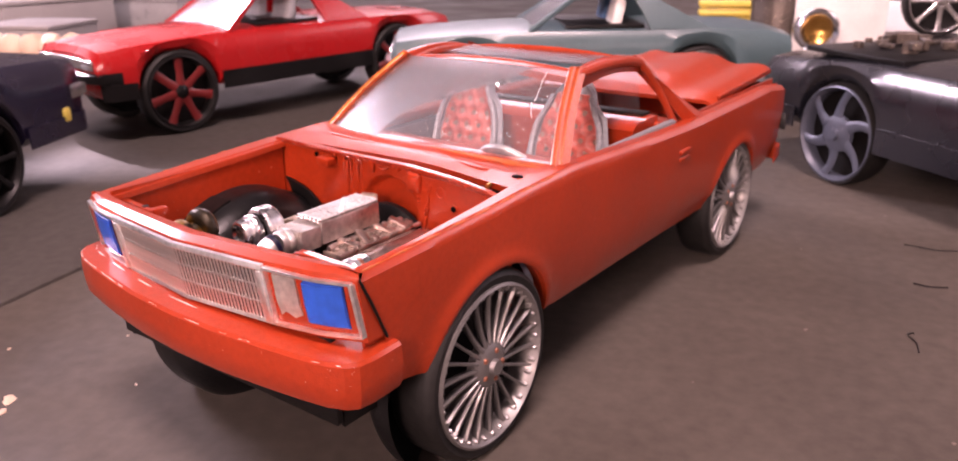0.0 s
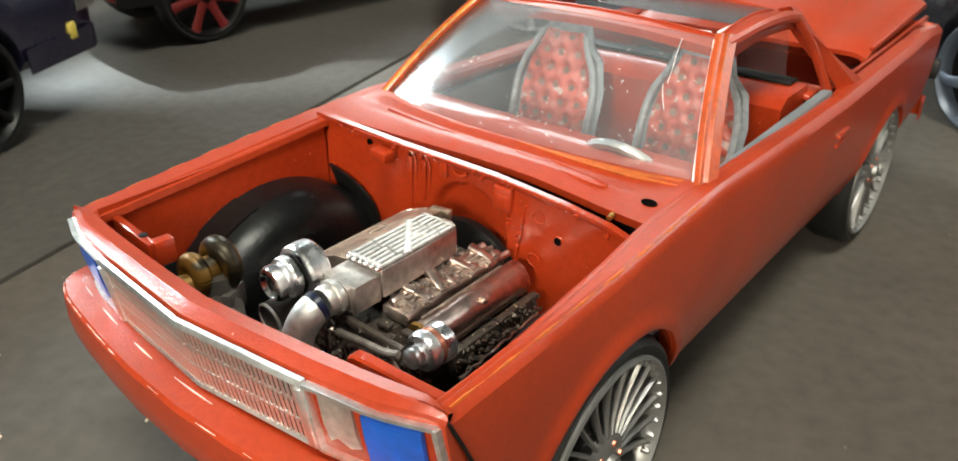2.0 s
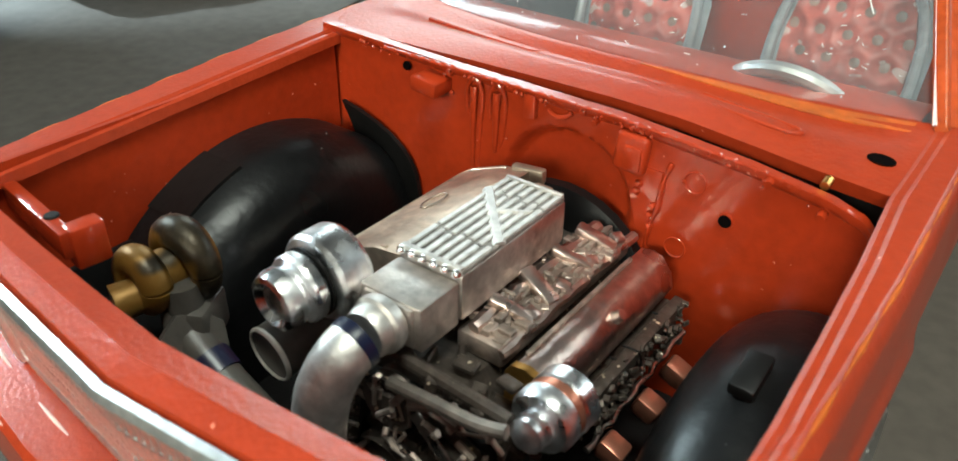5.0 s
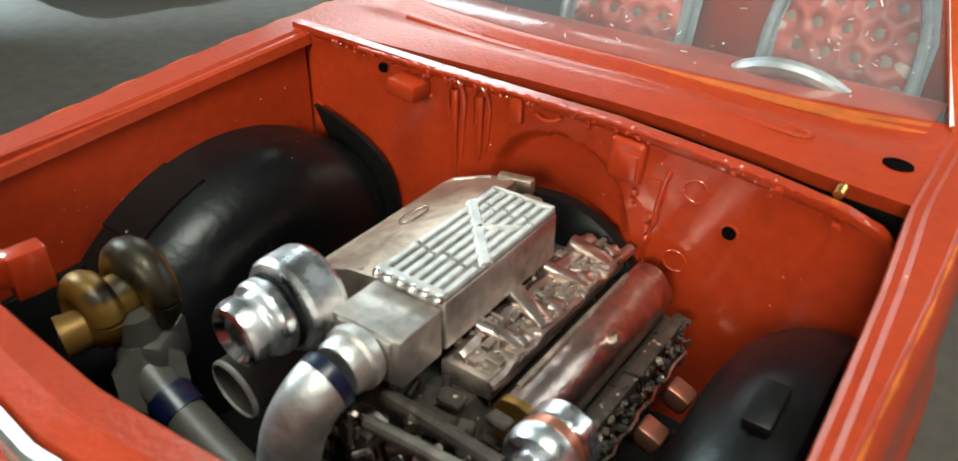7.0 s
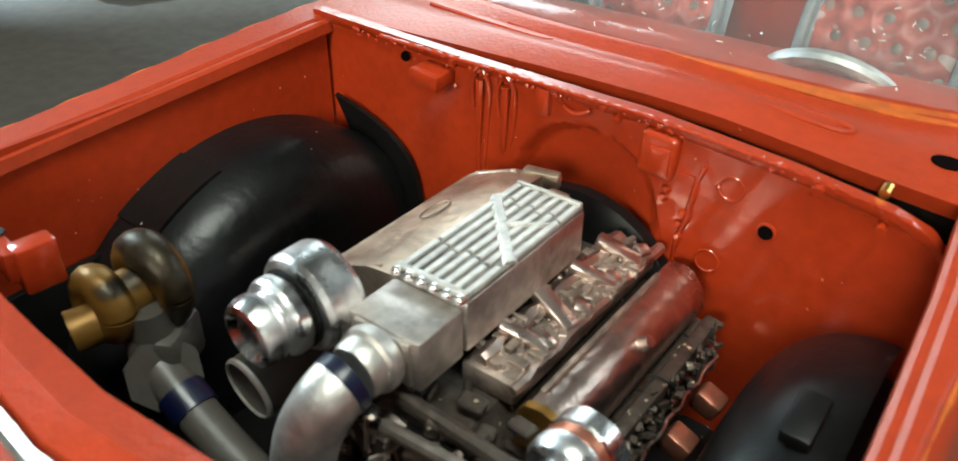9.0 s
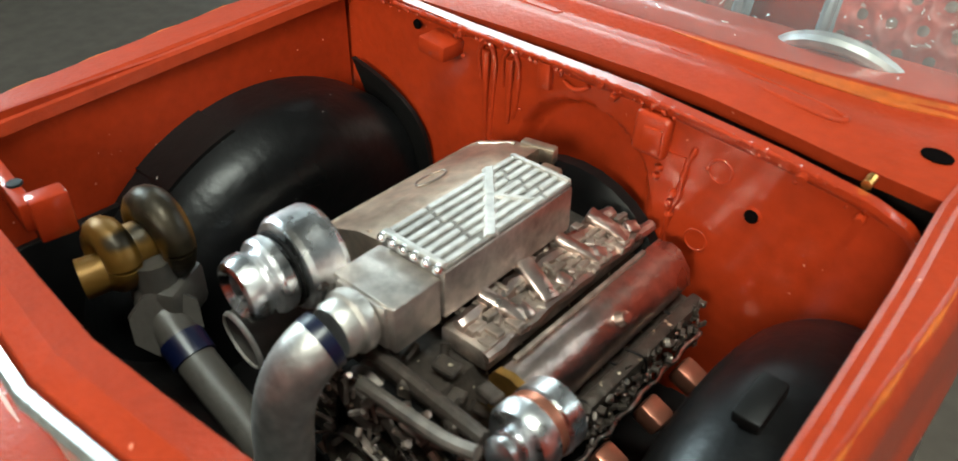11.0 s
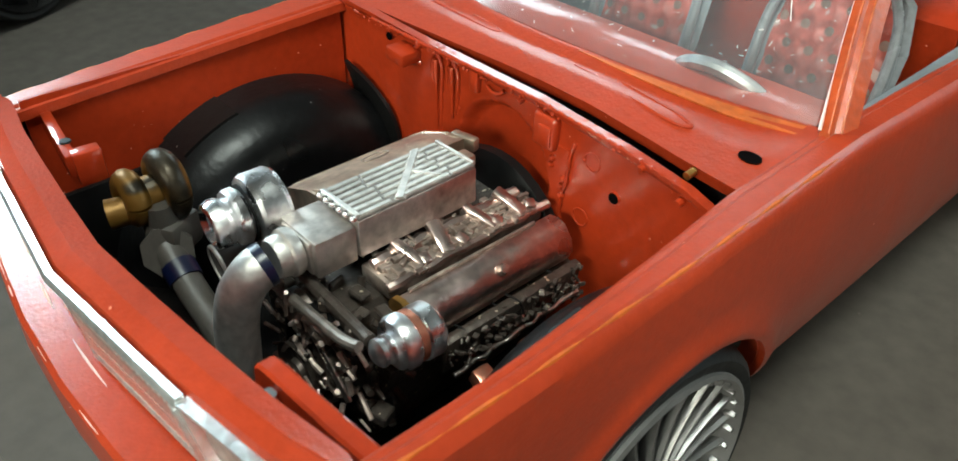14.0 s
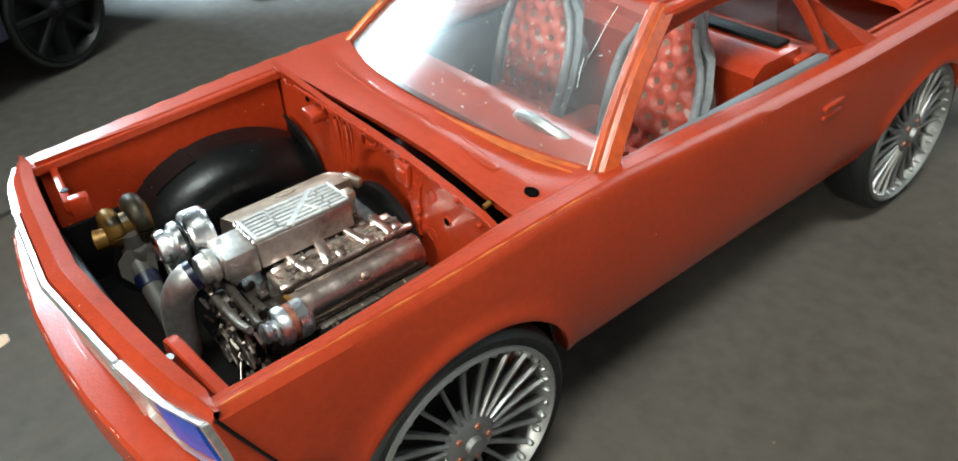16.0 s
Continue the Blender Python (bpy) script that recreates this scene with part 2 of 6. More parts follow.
def piece(name, me, parent, m):
    """A further object on the mesh me, with its pose in full-size metres."""
    ob = new(name, me)
    ob.parent = parent
    m = m.copy()
    m.translation = m.translation * SCALE
    ob.matrix_local = m
    return ob


def thing(name, at, turn=0.0, label="", category="", group=""):
    ob = new(name)
    ob.empty_display_size = 0.01
    ob.matrix_world = Matrix.Translation(Vector(at) * SCALE) @ Matrix.Rotation(radians(turn), 4, "Z")
    return tagged(ob, label, category, group)


def whole(name, bm, mat, label="", category="", at=(0, 0, 0), turn=0.0, kind="", group=""):
    ob = new(name, mesh_of(name, bm, mat))
    ob.matrix_world = Matrix.Translation(Vector(at) * SCALE) @ Matrix.Rotation(radians(turn), 4, "Z")
    return tagged(ob, label, category, group, kind)


def box(bm, c, size, m=None, bevel=0.0, seg=2):
    made = bmesh.ops.create_cube(bm, size=1.0)["verts"]
    bmesh.ops.scale(bm, vec=size, verts=made)
    if bevel:
        edges = list({e for v in made for e in v.link_edges})
        got = bmesh.ops.bevel(bm, geom=edges, offset=bevel, segments=seg, affect="EDGES", profile=0.5)
        made = list({v for f in got["faces"] for v in f.verts} | {v for v in made if v.is_valid})
    bmesh.ops.transform(bm, matrix=Matrix.Translation(c) @ (m or Matrix()), verts=made)
    return made


def turn_to(d):
    return Vector((0, 0, 1)).rotation_difference(Vector(d).normalized()).to_matrix().to_4x4()


def lathe(bm, profile, at=(0, 0, 0), axis=(0, 0, 1), n=32, close=False):
    """profile: (radius, height) pairs turned round an axis."""
    m = Matrix.Translation(at) @ turn_to(axis)
    rings = []
    for r, h in profile:
        if r < 1e-6:
            rings.append([bm.verts.new(m @ Vector((0, 0, h)))])
        else:
            rings.append([bm.verts.new(m @ Vector((r * math.cos(k * math.tau / n), r * math.sin(k * math.tau / n), h))) for k in range(n)])
    pairs = list(zip(rings, rings[1:])) + ([(rings[-1], rings[0])] if close else [])
    for a, b in pairs:
        for k in range(n):
            q = [a[k % len(a)], a[(k + 1) % len(a)], b[(k + 1) % len(b)], b[k % len(b)]]
            q = list(dict.fromkeys(q))
            if len(q) > 2:
                bm.faces.new(q)


def rod(bm, a, b, r, r2=None, n=12):
    a, b = Vector(a), Vector(b)
    h = (b - a).length
    r2 = r if r2 is None else r2
    lathe(bm, [(0, 0), (r, 0), (r2, h), (0, h)], a, b - a, n)


def loft(bm, rings, cap=True, closed=True):
    """Rings of equally many points, joined one to the next."""
    vs = [[bm.verts.new(p) for p in ring] for ring in rings]
    for a, b in zip(vs, vs[1:]):
        for k in range(len(a) if closed else len(a) - 1):
            j = (k + 1) % len(a)
            bm.faces.new((a[k], a[j], b[j], b[k]))
    if cap and closed:
        bm.faces.new(vs[0][::-1])
        bm.faces.new(vs[-1])
    return vs


def tube(bm, path, r, n=12, cap=True):
    """A round tube along a path of points; r: a radius or one for each point."""
    pts = [Vector(p) for p in path]
    rs = r if isinstance(r, (list, tuple)) else [r] * len(pts)
    rings, up = [], Vector((0.13, 0.27, 0.95))
    for i, p in enumerate(pts):
        d = (pts[min(i + 1, len(pts) - 1)] - pts[max(i - 1, 0)]).normalized()
        s = d.cross(up).normalized()
        u = s.cross(d).normalized()
        up = u
        rings.append([p + rs[i] * (math.cos(k * math.tau / n) * s + math.sin(k * math.tau / n) * u) for k in range(n)])
    loft(bm, rings, cap)


def smooth_path(points, steps=6):
    """A smooth line through the points."""
    pts = [Vector(p) for p in points]
    out = []
    for i in range(len(pts) - 1):
        p0, p1, p2, p3 = pts[max(i - 1, 0)], pts[i], pts[i + 1], pts[min(i + 2, len(pts) - 1)]
        for k in range(steps):
            t = k / steps
            out.append(0.5 * (2 * p1 + (p2 - p0) * t + (2 * p0 - 5 * p1 + 4 * p2 - p3) * t * t + (3 * p1 - p0 - 3 * p2 + p3) * t ** 3))
    return out + [pts[-1]]


def sheet(bm, rows, off):
    """A shell on a grid of points; off(i, j) is the way to its other face."""
    a = [[bm.verts.new(p) for p in row] for row in rows]
    b = [[bm.verts.new(Vector(p) + Vector(off(i, j))) for j, p in enumerate(row)] for i, row in enumerate(rows)]
    ni, nj = len(rows), len(rows[0])
    for i in range(ni - 1):
        for j in range(nj - 1):
            bm.faces.new((a[i][j], a[i + 1][j], a[i + 1][j + 1], a[i][j + 1]))
            bm.faces.new((b[i][j], b[i][j + 1], b[i + 1][j + 1], b[i + 1][j]))
    for i in range(ni - 1):
        for j in (0, nj - 1):
            bm.faces.new((a[i][j], b[i][j], b[i + 1][j], a[i + 1][j]))
    for j in range(nj - 1):
        for i in (0, ni - 1):
            bm.faces.new((a[i][j], a[i][j + 1], b[i][j + 1], b[i][j]))


def line(x, table):
    """Straight interpolation in a short table of (x, value)."""
    return float(np.interp(x, [a for a, _ in table], [b for _, b in table]))


# ---- the room and the bench ----
def room():
    lo, hi, floor_z, top = -60.0, 60.0, -19.0, 45.0
    for name, c, size in (("floor", (0, 0, floor_z - 1), (122, 122, 2)), ("ceiling", (0, 0, top + 1), (122, 122, 2)),
                          ("wall_south", (0, lo - 1, 13), (122, 2, 64)), ("wall_north", (0, hi + 1, 13), (122, 2, 64)), ("wall_east", (hi + 1, 0, 13), (2, 120, 64))):
        bm = bmesh.new()
        box(bm, c, size)
        whole(name, bm, FLOOR_MAT if name == "floor" else PLASTER, "plain room " + name.split("_")[0] + " round the bench", name.split("_")[0], kind="structure")
    # west wall: unseen thin board, its slanting gap cut to shape the sun patch
    gap = [(-5.9, 0.9), (-3.4, 3.1), (-3.9, 4.1), (-6.6, 2.3)]
    k = [(x - lo) / SUN_WAY.x for x, _ in gap]
    inner = [(lo, y - f * SUN_WAY.y, -f * SUN_WAY.z) for f, (_, y) in zip(k, gap)][::-1]
    outer = [(lo, -60, -20), (lo, 60, -20), (lo, 60, 46), (lo, -60, 46)]
    bm = bmesh.new()
    a, b = [bm.verts.new(p) for p in outer], [bm.verts.new(p) for p in inner]
    for i in range(4):
        j = (i + 1) % 4
        bm.faces.new((a[i], a[j], b[j], b[i]))
    whole("wall_west", bm, PLASTER, "plain unseen room wall with a gap cut to shape the sun patch", "wall", kind="structure")


def bench():
    """Two dark boards side by side with a thin open joint between them, on legs."""
    top = thing("workbench", (-2.86, 0.0, 0.0), 15.0, "dark brown painted hobby bench top of two boards", "workbench")
    for x0, x1 in ((-24.0, -0.02), (0.02, 26.0)):
        bm = bmesh.new()
        box(bm, ((x0 + x1) / 2, 12.0, -0.3), (x1 - x0, 56.0, 0.6), bevel=0.02)
        part("board", bm, BENCH if x0 > 0 else BENCH_LEFT, top)
    for x in (-22, 24):
        for y in (-14, 38):
            bm = bmesh.new()
            box(bm, (x, y, -9.8), (2.0, 2.0, 18.4), bevel=0.05)
            part("leg", bm, BENCH, top)


def ceiling_lamp():
    """Short tube lamp under a white tray on the ceiling."""
    lamp = thing("ceiling_lamp", (11.25, -10.0, 44.98), 0, "white tube lamp fixed to the ceiling over the bench", "lamp")
    bm = bmesh.new()
    loft(bm, [[(x, -2.6, -1.9), (x, -2.2, -1.9), (x, -1.6, -0.5), (x, 1.6, -0.5), (x, 2.2, -1.9), (x, 2.6, -1.9), (x, 1.8, 0.0), (x, -1.8, 0.0)] for x in (-8.0, 8.0)])
    part("tray", bm, WHITE, lamp)
    for x in (-1, 1):
        bm = bmesh.new()
        box(bm, (x * 7.8, 0, -1.0), (0.4, 3.0, 1.0), bevel=0.1)
        part("end_cap", bm, WHITE, lamp)


def window_frame(name, at, turn, wide, high):
    """Plain frame added on the wall round a room light, out of view."""
    bm = bmesh.new()
    w = 1.6
    for x in (-1, 1):
        box(bm, (x * (wide + w) / 2, 0, 0), (w, 1.4, high + 2 * w), bevel=0.1)
    for z in (-1, 1):
        box(bm, (0, 0, z * (high + w) / 2), (wide, 1.2, w), bevel=0.1)
    box(bm, (0, -0.9, -(high / 2 + 1.9)), (wide + 5, 3.0, 0.6), bevel=0.1)
    whole(name, bm, WHITE, "white painted window frame with sill, added out of view", "window", at, turn, kind="structure")


room()
window_frame("window_1", (-59.2, -1.25, 31.0), 90, 15.0, 12.5)
window_frame("window_2", (24.0, 59.2, 28.5), 0, 38.0, 18.0)
window_frame("window_4", (-38.75, 59.2, 34.0), 0, 37.5, 18.0)
window_frame("window_3", (59.2, -30.0, 20.0), -90, 26.0, 18.0)
window_frame("window_5", (12.5, -59.2, 22.0), 180, 22.5, 15.0)
ceiling_lamp()
bench()


# ---- wheels ----
def spoked_wheel(car, at, side, r_tyre, r_rim, wide, spokes, rim_mat, spoke_mat, broad=0.02, hub_r=0.10, studs=True, swirl=0.0):
    """A wheel whose face looks along side * x: dish, tyre, spokes, hub and nuts."""
    turned = Matrix.Rotation(0 if side > 0 else math.pi, 4, "Z")
    bm = bmesh.new()
    lathe(bm, [(r_rim * 0.93, -wide), (r_rim * 0.90, -0.10), (r_rim * 0.90, -0.05), (r_rim * 0.93, -0.02), (r_rim * 0.97, 0.006), (r_rim, 0.0), (r_rim, -0.03), (r_rim * 0.98, -wide)],
          axis=(1, 0, 0), n=56, close=True)
    wheel = part("wheel", bm, rim_mat, car, "")
    wheel.matrix_local = Matrix.Translation(Vector(at) * SCALE) @ turned
    bm = bmesh.new()
    mid = (r_tyre + r_rim) / 2
    lathe(bm, [(r_rim * 0.985, -0.012), (mid, -0.004), (r_tyre - 0.012, -0.02), (r_tyre, -0.05), (r_tyre, -wide + 0.05), (r_tyre - 0.012, -wide + 0.02), (mid, -wide), (r_rim * 0.985, -wide)],
          axis=(1, 0, 0), n=64, close=True)
    part("tyre", bm, TYRE, wheel, "black rubber tyre")
    # black disc added behind the spokes, where the wheel is dark
    bm = bmesh.new()
    lathe(bm, [(0, -0.12), (r_rim * 0.92, -0.13), (r_rim * 0.92, -0.19), (0, -0.19)], axis=(1, 0, 0), n=32)
    part("brake_disc", bm, BLACK, wheel)
    bm = bmesh.new()
    lathe(bm, [(0, 0.02), (hub_r * 0.28, 0.018), (hub_r * 0.32, -0.004), (hub_r * 0.8, -0.012), (hub_r, -0.03), (hub_r, -0.07), (0, -0.07)], axis=(1, 0, 0), n=28)
    part("hub", bm, rim_mat, wheel)
    bm = bmesh.new()
    rows = []
    for k in range(6):
        f = k / 5
        r = hub_r * 0.9 + (r_rim * 0.95 - hub_r * 0.9) * f
        half = broad * (1.0 - 0.25 * math.sin(f * math.pi)) / 2
        x = -0.028 - 0.008 * math.sin(f * math.pi)
        y0 = swirl * f * f * r
        rows.append([(x, y0 - half, r), (x + 0.012, y0 - half * 0.5, r), (x + 0.012, y0 + half * 0.5, r), (x, y0 + half, r), (x - 0.03, y0, r)])
    loft(bm, rows)
    me = mesh_of("spoke", bm, spoke_mat)
    for k in range(spokes):
        piece("spoke", me, wheel, Matrix.Rotation(math.tau * k / spokes, 4, "X"))
    if studs:
        bm = bmesh.new()
        lathe(bm, [(0, 0.014), (0.012, 0.010), (0.016, -0.012), (0, -0.012)], axis=(1, 0, 0), n=6)
        me = mesh_of("lug_nut", bm, COPPER_RED)
        for k in range(5):
            a = math.tau * (k + 0.3) / 5
            piece("lug_nut", me, wheel, Matrix.Translation((-0.012, hub_r * 0.62 * math.sin(a), hub_r * 0.62 * math.cos(a))))
        bm = bmesh.new()
        lathe(bm, [(0, 0.018), (0.008, 0.016), (0.0145, 0.004), (0.015, -0.014), (0, -0.014)], axis=(1, 0, 0), n=6)
        me = mesh_of("rivet", bm, RIM)
        for k in range(36):
            a = math.tau * k / 36
            piece("rivet", me, wheel, Matrix.Translation((-0.022, r_rim * 0.925 * math.sin(a), r_rim * 0.925 * math.cos(a))))
    return wheel


# ---- the red pickup-coupe ----
BELT = [(-0.85, 1.150), (-0.40, 1.170), (0.20, 1.198), (0.66, 1.212), (1.4, 1.175), (2.1, 1.150), (3.0, 1.150), (3.6, 1.150), (4.05, 1.085)]
PLAN = [(-0.85, 0.965), (-0.45, 0.985), (0.0, 1.0), (3.2, 1.0), (3.8, 0.985), (4.06, 0.95)]
SIDE = [(0.48, 0.805), (0.56, 0.842), (0.66, 0.868), (0.80, 0.884), (0.93, 0.890), (1.04, 0.890), (1.12, 0.884), (1.20, 0.876)]
ARCHES = ((0.015, 0.455, 0.455), (2.975, 0.43, 0.41))
NOSE = [(0.0, -0.945), (0.47, -0.902), (0.70, -0.866), (0.86, -0.806)]
NOSE_BACK = [(0.0, -0.845), (0.2, -0.832), (0.44, -0.812), (0.60, -0.796), (0.80, -0.765)]


def sill(y):
    z = line(y, [(-0.85, 0.64), (-0.45, 0.60), (0.42, 0.53), (0.6, 0.50), (2.4, 0.47), (3.4, 0.47), (4.05, 0.49)])
    for yc, zc, r in ARCHES:
        if abs(y - yc) < r:
            z = max(z, zc + math.sqrt(max(r * r - (y - yc) ** 2, 0)))
    return z


def flank(y, z):
    x = line(z, SIDE) * line(y, PLAN) + 0.006
    for yc, zc, r in ARCHES:
        d = math.hypot(y - yc, z - zc) - r
        if d < 0.12 and z > zc - 0.1:
            x += 0.016 * math.exp(-((d - 0.02) / 0.035) ** 2)
    return x


def body_side(car, s):
    cuts = set(np.round(np.linspace(-0.79, 4.05, 70), 4).tolist())
    for yc, _, r in ARCHES:
        cuts |= {round(yc + r * math.cos(math.radians(a)), 4) for a in range(0, 181, 6)}
        cuts |= {round(yc - r - 0.002, 4), round(yc + r + 0.002, 4)}
    rows = []
    for y in sorted(cuts):
        zb, z0 = line(y, BELT), sill(y)
        inner = line(y, [(-0.8, 0.812), (-0.6, 0.822), (-0.45, 0.825), (-0.25, 0.820), (0.0, 0.812), (0.25, 0.796), (0.5, 0.80)]) if s > 0 else 0.752
        col = [(s * inner, y, zb - 0.03), (s * (inner + 0.003), y, zb - 0.004), (s * (inner + 0.012), y, zb + 0.001), (s * (0.858 * line(y, PLAN)), y, zb), (s * (0.872 * line(y, PLAN)), y, zb - 0.010)]
        for f in (0.0, 0.06, 0.13, 0.22, 0.33, 0.45, 0.58, 0.70, 0.81, 0.90, 0.96, 1.0):
            z = (zb - 0.035) * (1 - f) + z0 * f
            back = max(0.0, (-0.44 - y) / 0.35)
            yy = y + back * min(0.15, max(0.0, (1.13 - z) * 0.45))
            col.append((s * flank(y, z), yy, z))
        y_last = col[-1][1]
        col.append((s * (flank(y, z0) - 0.05), y_last, z0 + 0.012))
        rows.append(col)
    bm = bmesh.new()
    sheet(bm, rows, lambda i, j: (-s * 0.022, 0, -0.006 if j < 5 else 0.0))
    side = part("body_side", bm, RED, car, angle=28)
    bm = bmesh.new()
    tube(bm, [(s * 0.867 * line(y, PLAN), y, line(y, BELT) - 0.0075) for y in np.linspace(-0.76, 0.55, 30)], [0.0035 + 0.0025 * math.sin(k * 1.7) for k in range(30)], 6)
    part("worn_edge", bm, ORANGE, side, "paint worn to orange on the edge")
    return side


def nose_panel(car):
    """Header strip over the grille, with the fascia below it and the corner wedges beside the lamps."""
    rings = []
    xs = [-0.862, -0.85, -0.82, -0.78] + list(np.linspace(-0.7, 0.7, 29)) + [0.78, 0.82, 0.85, 0.862]
    for x in xs:
        a = abs(x)
        yf, yb = line(a, NOSE), line(a, NOSE_BACK)
        end = max(0.0, (a - 0.80) / 0.062)
        edge = min(end, 1.0)
        drop = 0.010 * edge
        rt, rb = yb + (-0.79 - yb) * edge, (yf + 0.07) + (-0.672 - yf - 0.07) * edge
        rings.append([(x, yf + 0.042, 0.872), (x, yf + 0.024, 1.0), (x, yf + 0.005, 1.125), (x, yf + 0.012, 1.148 - drop), (x, yf + 0.035, 1.160 - drop), (x, (yf + yb) / 2, 1.167 - drop), (x, rt, 1.160 - drop),
                      (x, rt, 1.115), (x, yf + 0.06 + (rb - yf - 0.10) * edge, 1.09), (x, rb, 0.872)])
    bm = bmesh.new()
    loft(bm, rings)
    return part("nose_panel", bm, RED, car, angle=30)


def bumper(car):
    """Deep painted bumper that wraps round both corners."""
    def ring(p, d):
        # p: a place on the front line; d: outward way
        px, py = p
        prof = [(-0.15, 0.870), (-0.012, 0.852), (0.0, 0.838), (0.004, 0.76), (-0.004, 0.685), (-0.02, 0.655), (-0.12, 0.645), (-0.12, 0.80)]
        return [(px + d[0] * o, py + d[1] * o, z + 0.012 - 0.030 * px / 0.9) for o, z in prof]
    half = [((0.0, -1.012), (0, -1)), ((0.25, -1.000), (0.06, -1)), ((0.47, -0.975), (0.12, -0.99)), ((0.65, -0.948), (0.2, -0.98)), ((0.78, -0.922), (0.32, -0.95)),
            ((0.855, -0.888), (0.65, -0.76)), ((0.89, -0.845), (0.93, -0.36)), ((0.902, -0.78), (1, -0.05)), ((0.902, -0.70), (1, 0)), ((0.900, -0.63), (1, 0))]
    left = [((-p[0] - 0.012, p[1] - 0.004), (-d[0], d[1])) for p, d in half[:0:-1]]
    bm = bmesh.new()
    loft(bm, [ring(p, d) for p, d in left + half])
    made = part("bumper", bm, RED, car, "red painted front bumper with worn edges", angle=24)
    # paint rubbed pale along the upper edge
    edge = [Vector(ring(p, d)[1]).lerp(Vector(ring(p, d)[2]), 0.5) for p, d in left + half]
    way = smooth_path(edge[1:16], 14)
    rng = random.Random(8)
    k = 0
    while k < len(way) - 16:
        n = rng.randint(5, 14) if k < 80 else rng.randint(3, 7)
        bm = bmesh.new()
        wide = rng.uniform(0.0028, 0.0055) if k < 90 else rng.uniform(0.0010, 0.0022)
        tube(bm, [p + Vector((0, 0.0012, -0.0012)) for p in way[k:k + n]], [0.0004 + wide * (0.35 + 0.65 * rng.random()) * math.sin(math.pi * (i + 0.5) / n) for i in range(n)], 6)
        part("worn_edge", bm, WORN, made, "pale rubbed paint")
        k += n - 1 + (rng.randint(0, 2) if k < 80 else rng.randint(3, 12))
    # a second rubbed line along the middle of the upper face
    mid = smooth_path([Vector(ring(p, d)[0]).lerp(Vector(ring(p, d)[1]), 0.55) for p, d in left[3:] + half[:2]], 10)
    k = 0
    while k < len(mid) - 10:
        n = rng.randint(4, 9)
        bm = bmesh.new()
        wide = rng.uniform(0.002, 0.004)
        tube(bm, mid[k:k + n], [0.0004 + wide * math.sin(math.pi * (i + 0.5) / n) for i in range(n)], 6)
        part("worn_edge", bm, WORN, made, "pale rubbed paint")
        k += n + rng.randint(0, 5)
    # scuffs and chips on the upper face and the front
    bm = bmesh.new()
    for _ in range(150):
        p, d = (left + half)[rng.randint(2, 14)]
        a, b = Vector(ring(p, d)[0]), Vector(ring(p, d)[2])
        c, e = Vector(ring(p, d)[2]), Vector(ring(p, d)[4])
        at = a.lerp(b, rng.random()) if rng.random() < 0.55 else c.lerp(e, rng.random() ** 2)
        at += Vector((rng.uniform(-0.07, 0.07), rng.uniform(-0.004, 0.004), 0))
        r = rng.uniform(0.0006, 0.0015)
        lathe(bm, [(0, r * 0.5), (r, 0.0), (0, -r * 0.5)], at, (0.1, -0.6, 0.7), 6)
    tagged(part("paint_chip", bm, WORN, made), kind="stuff")
    return made


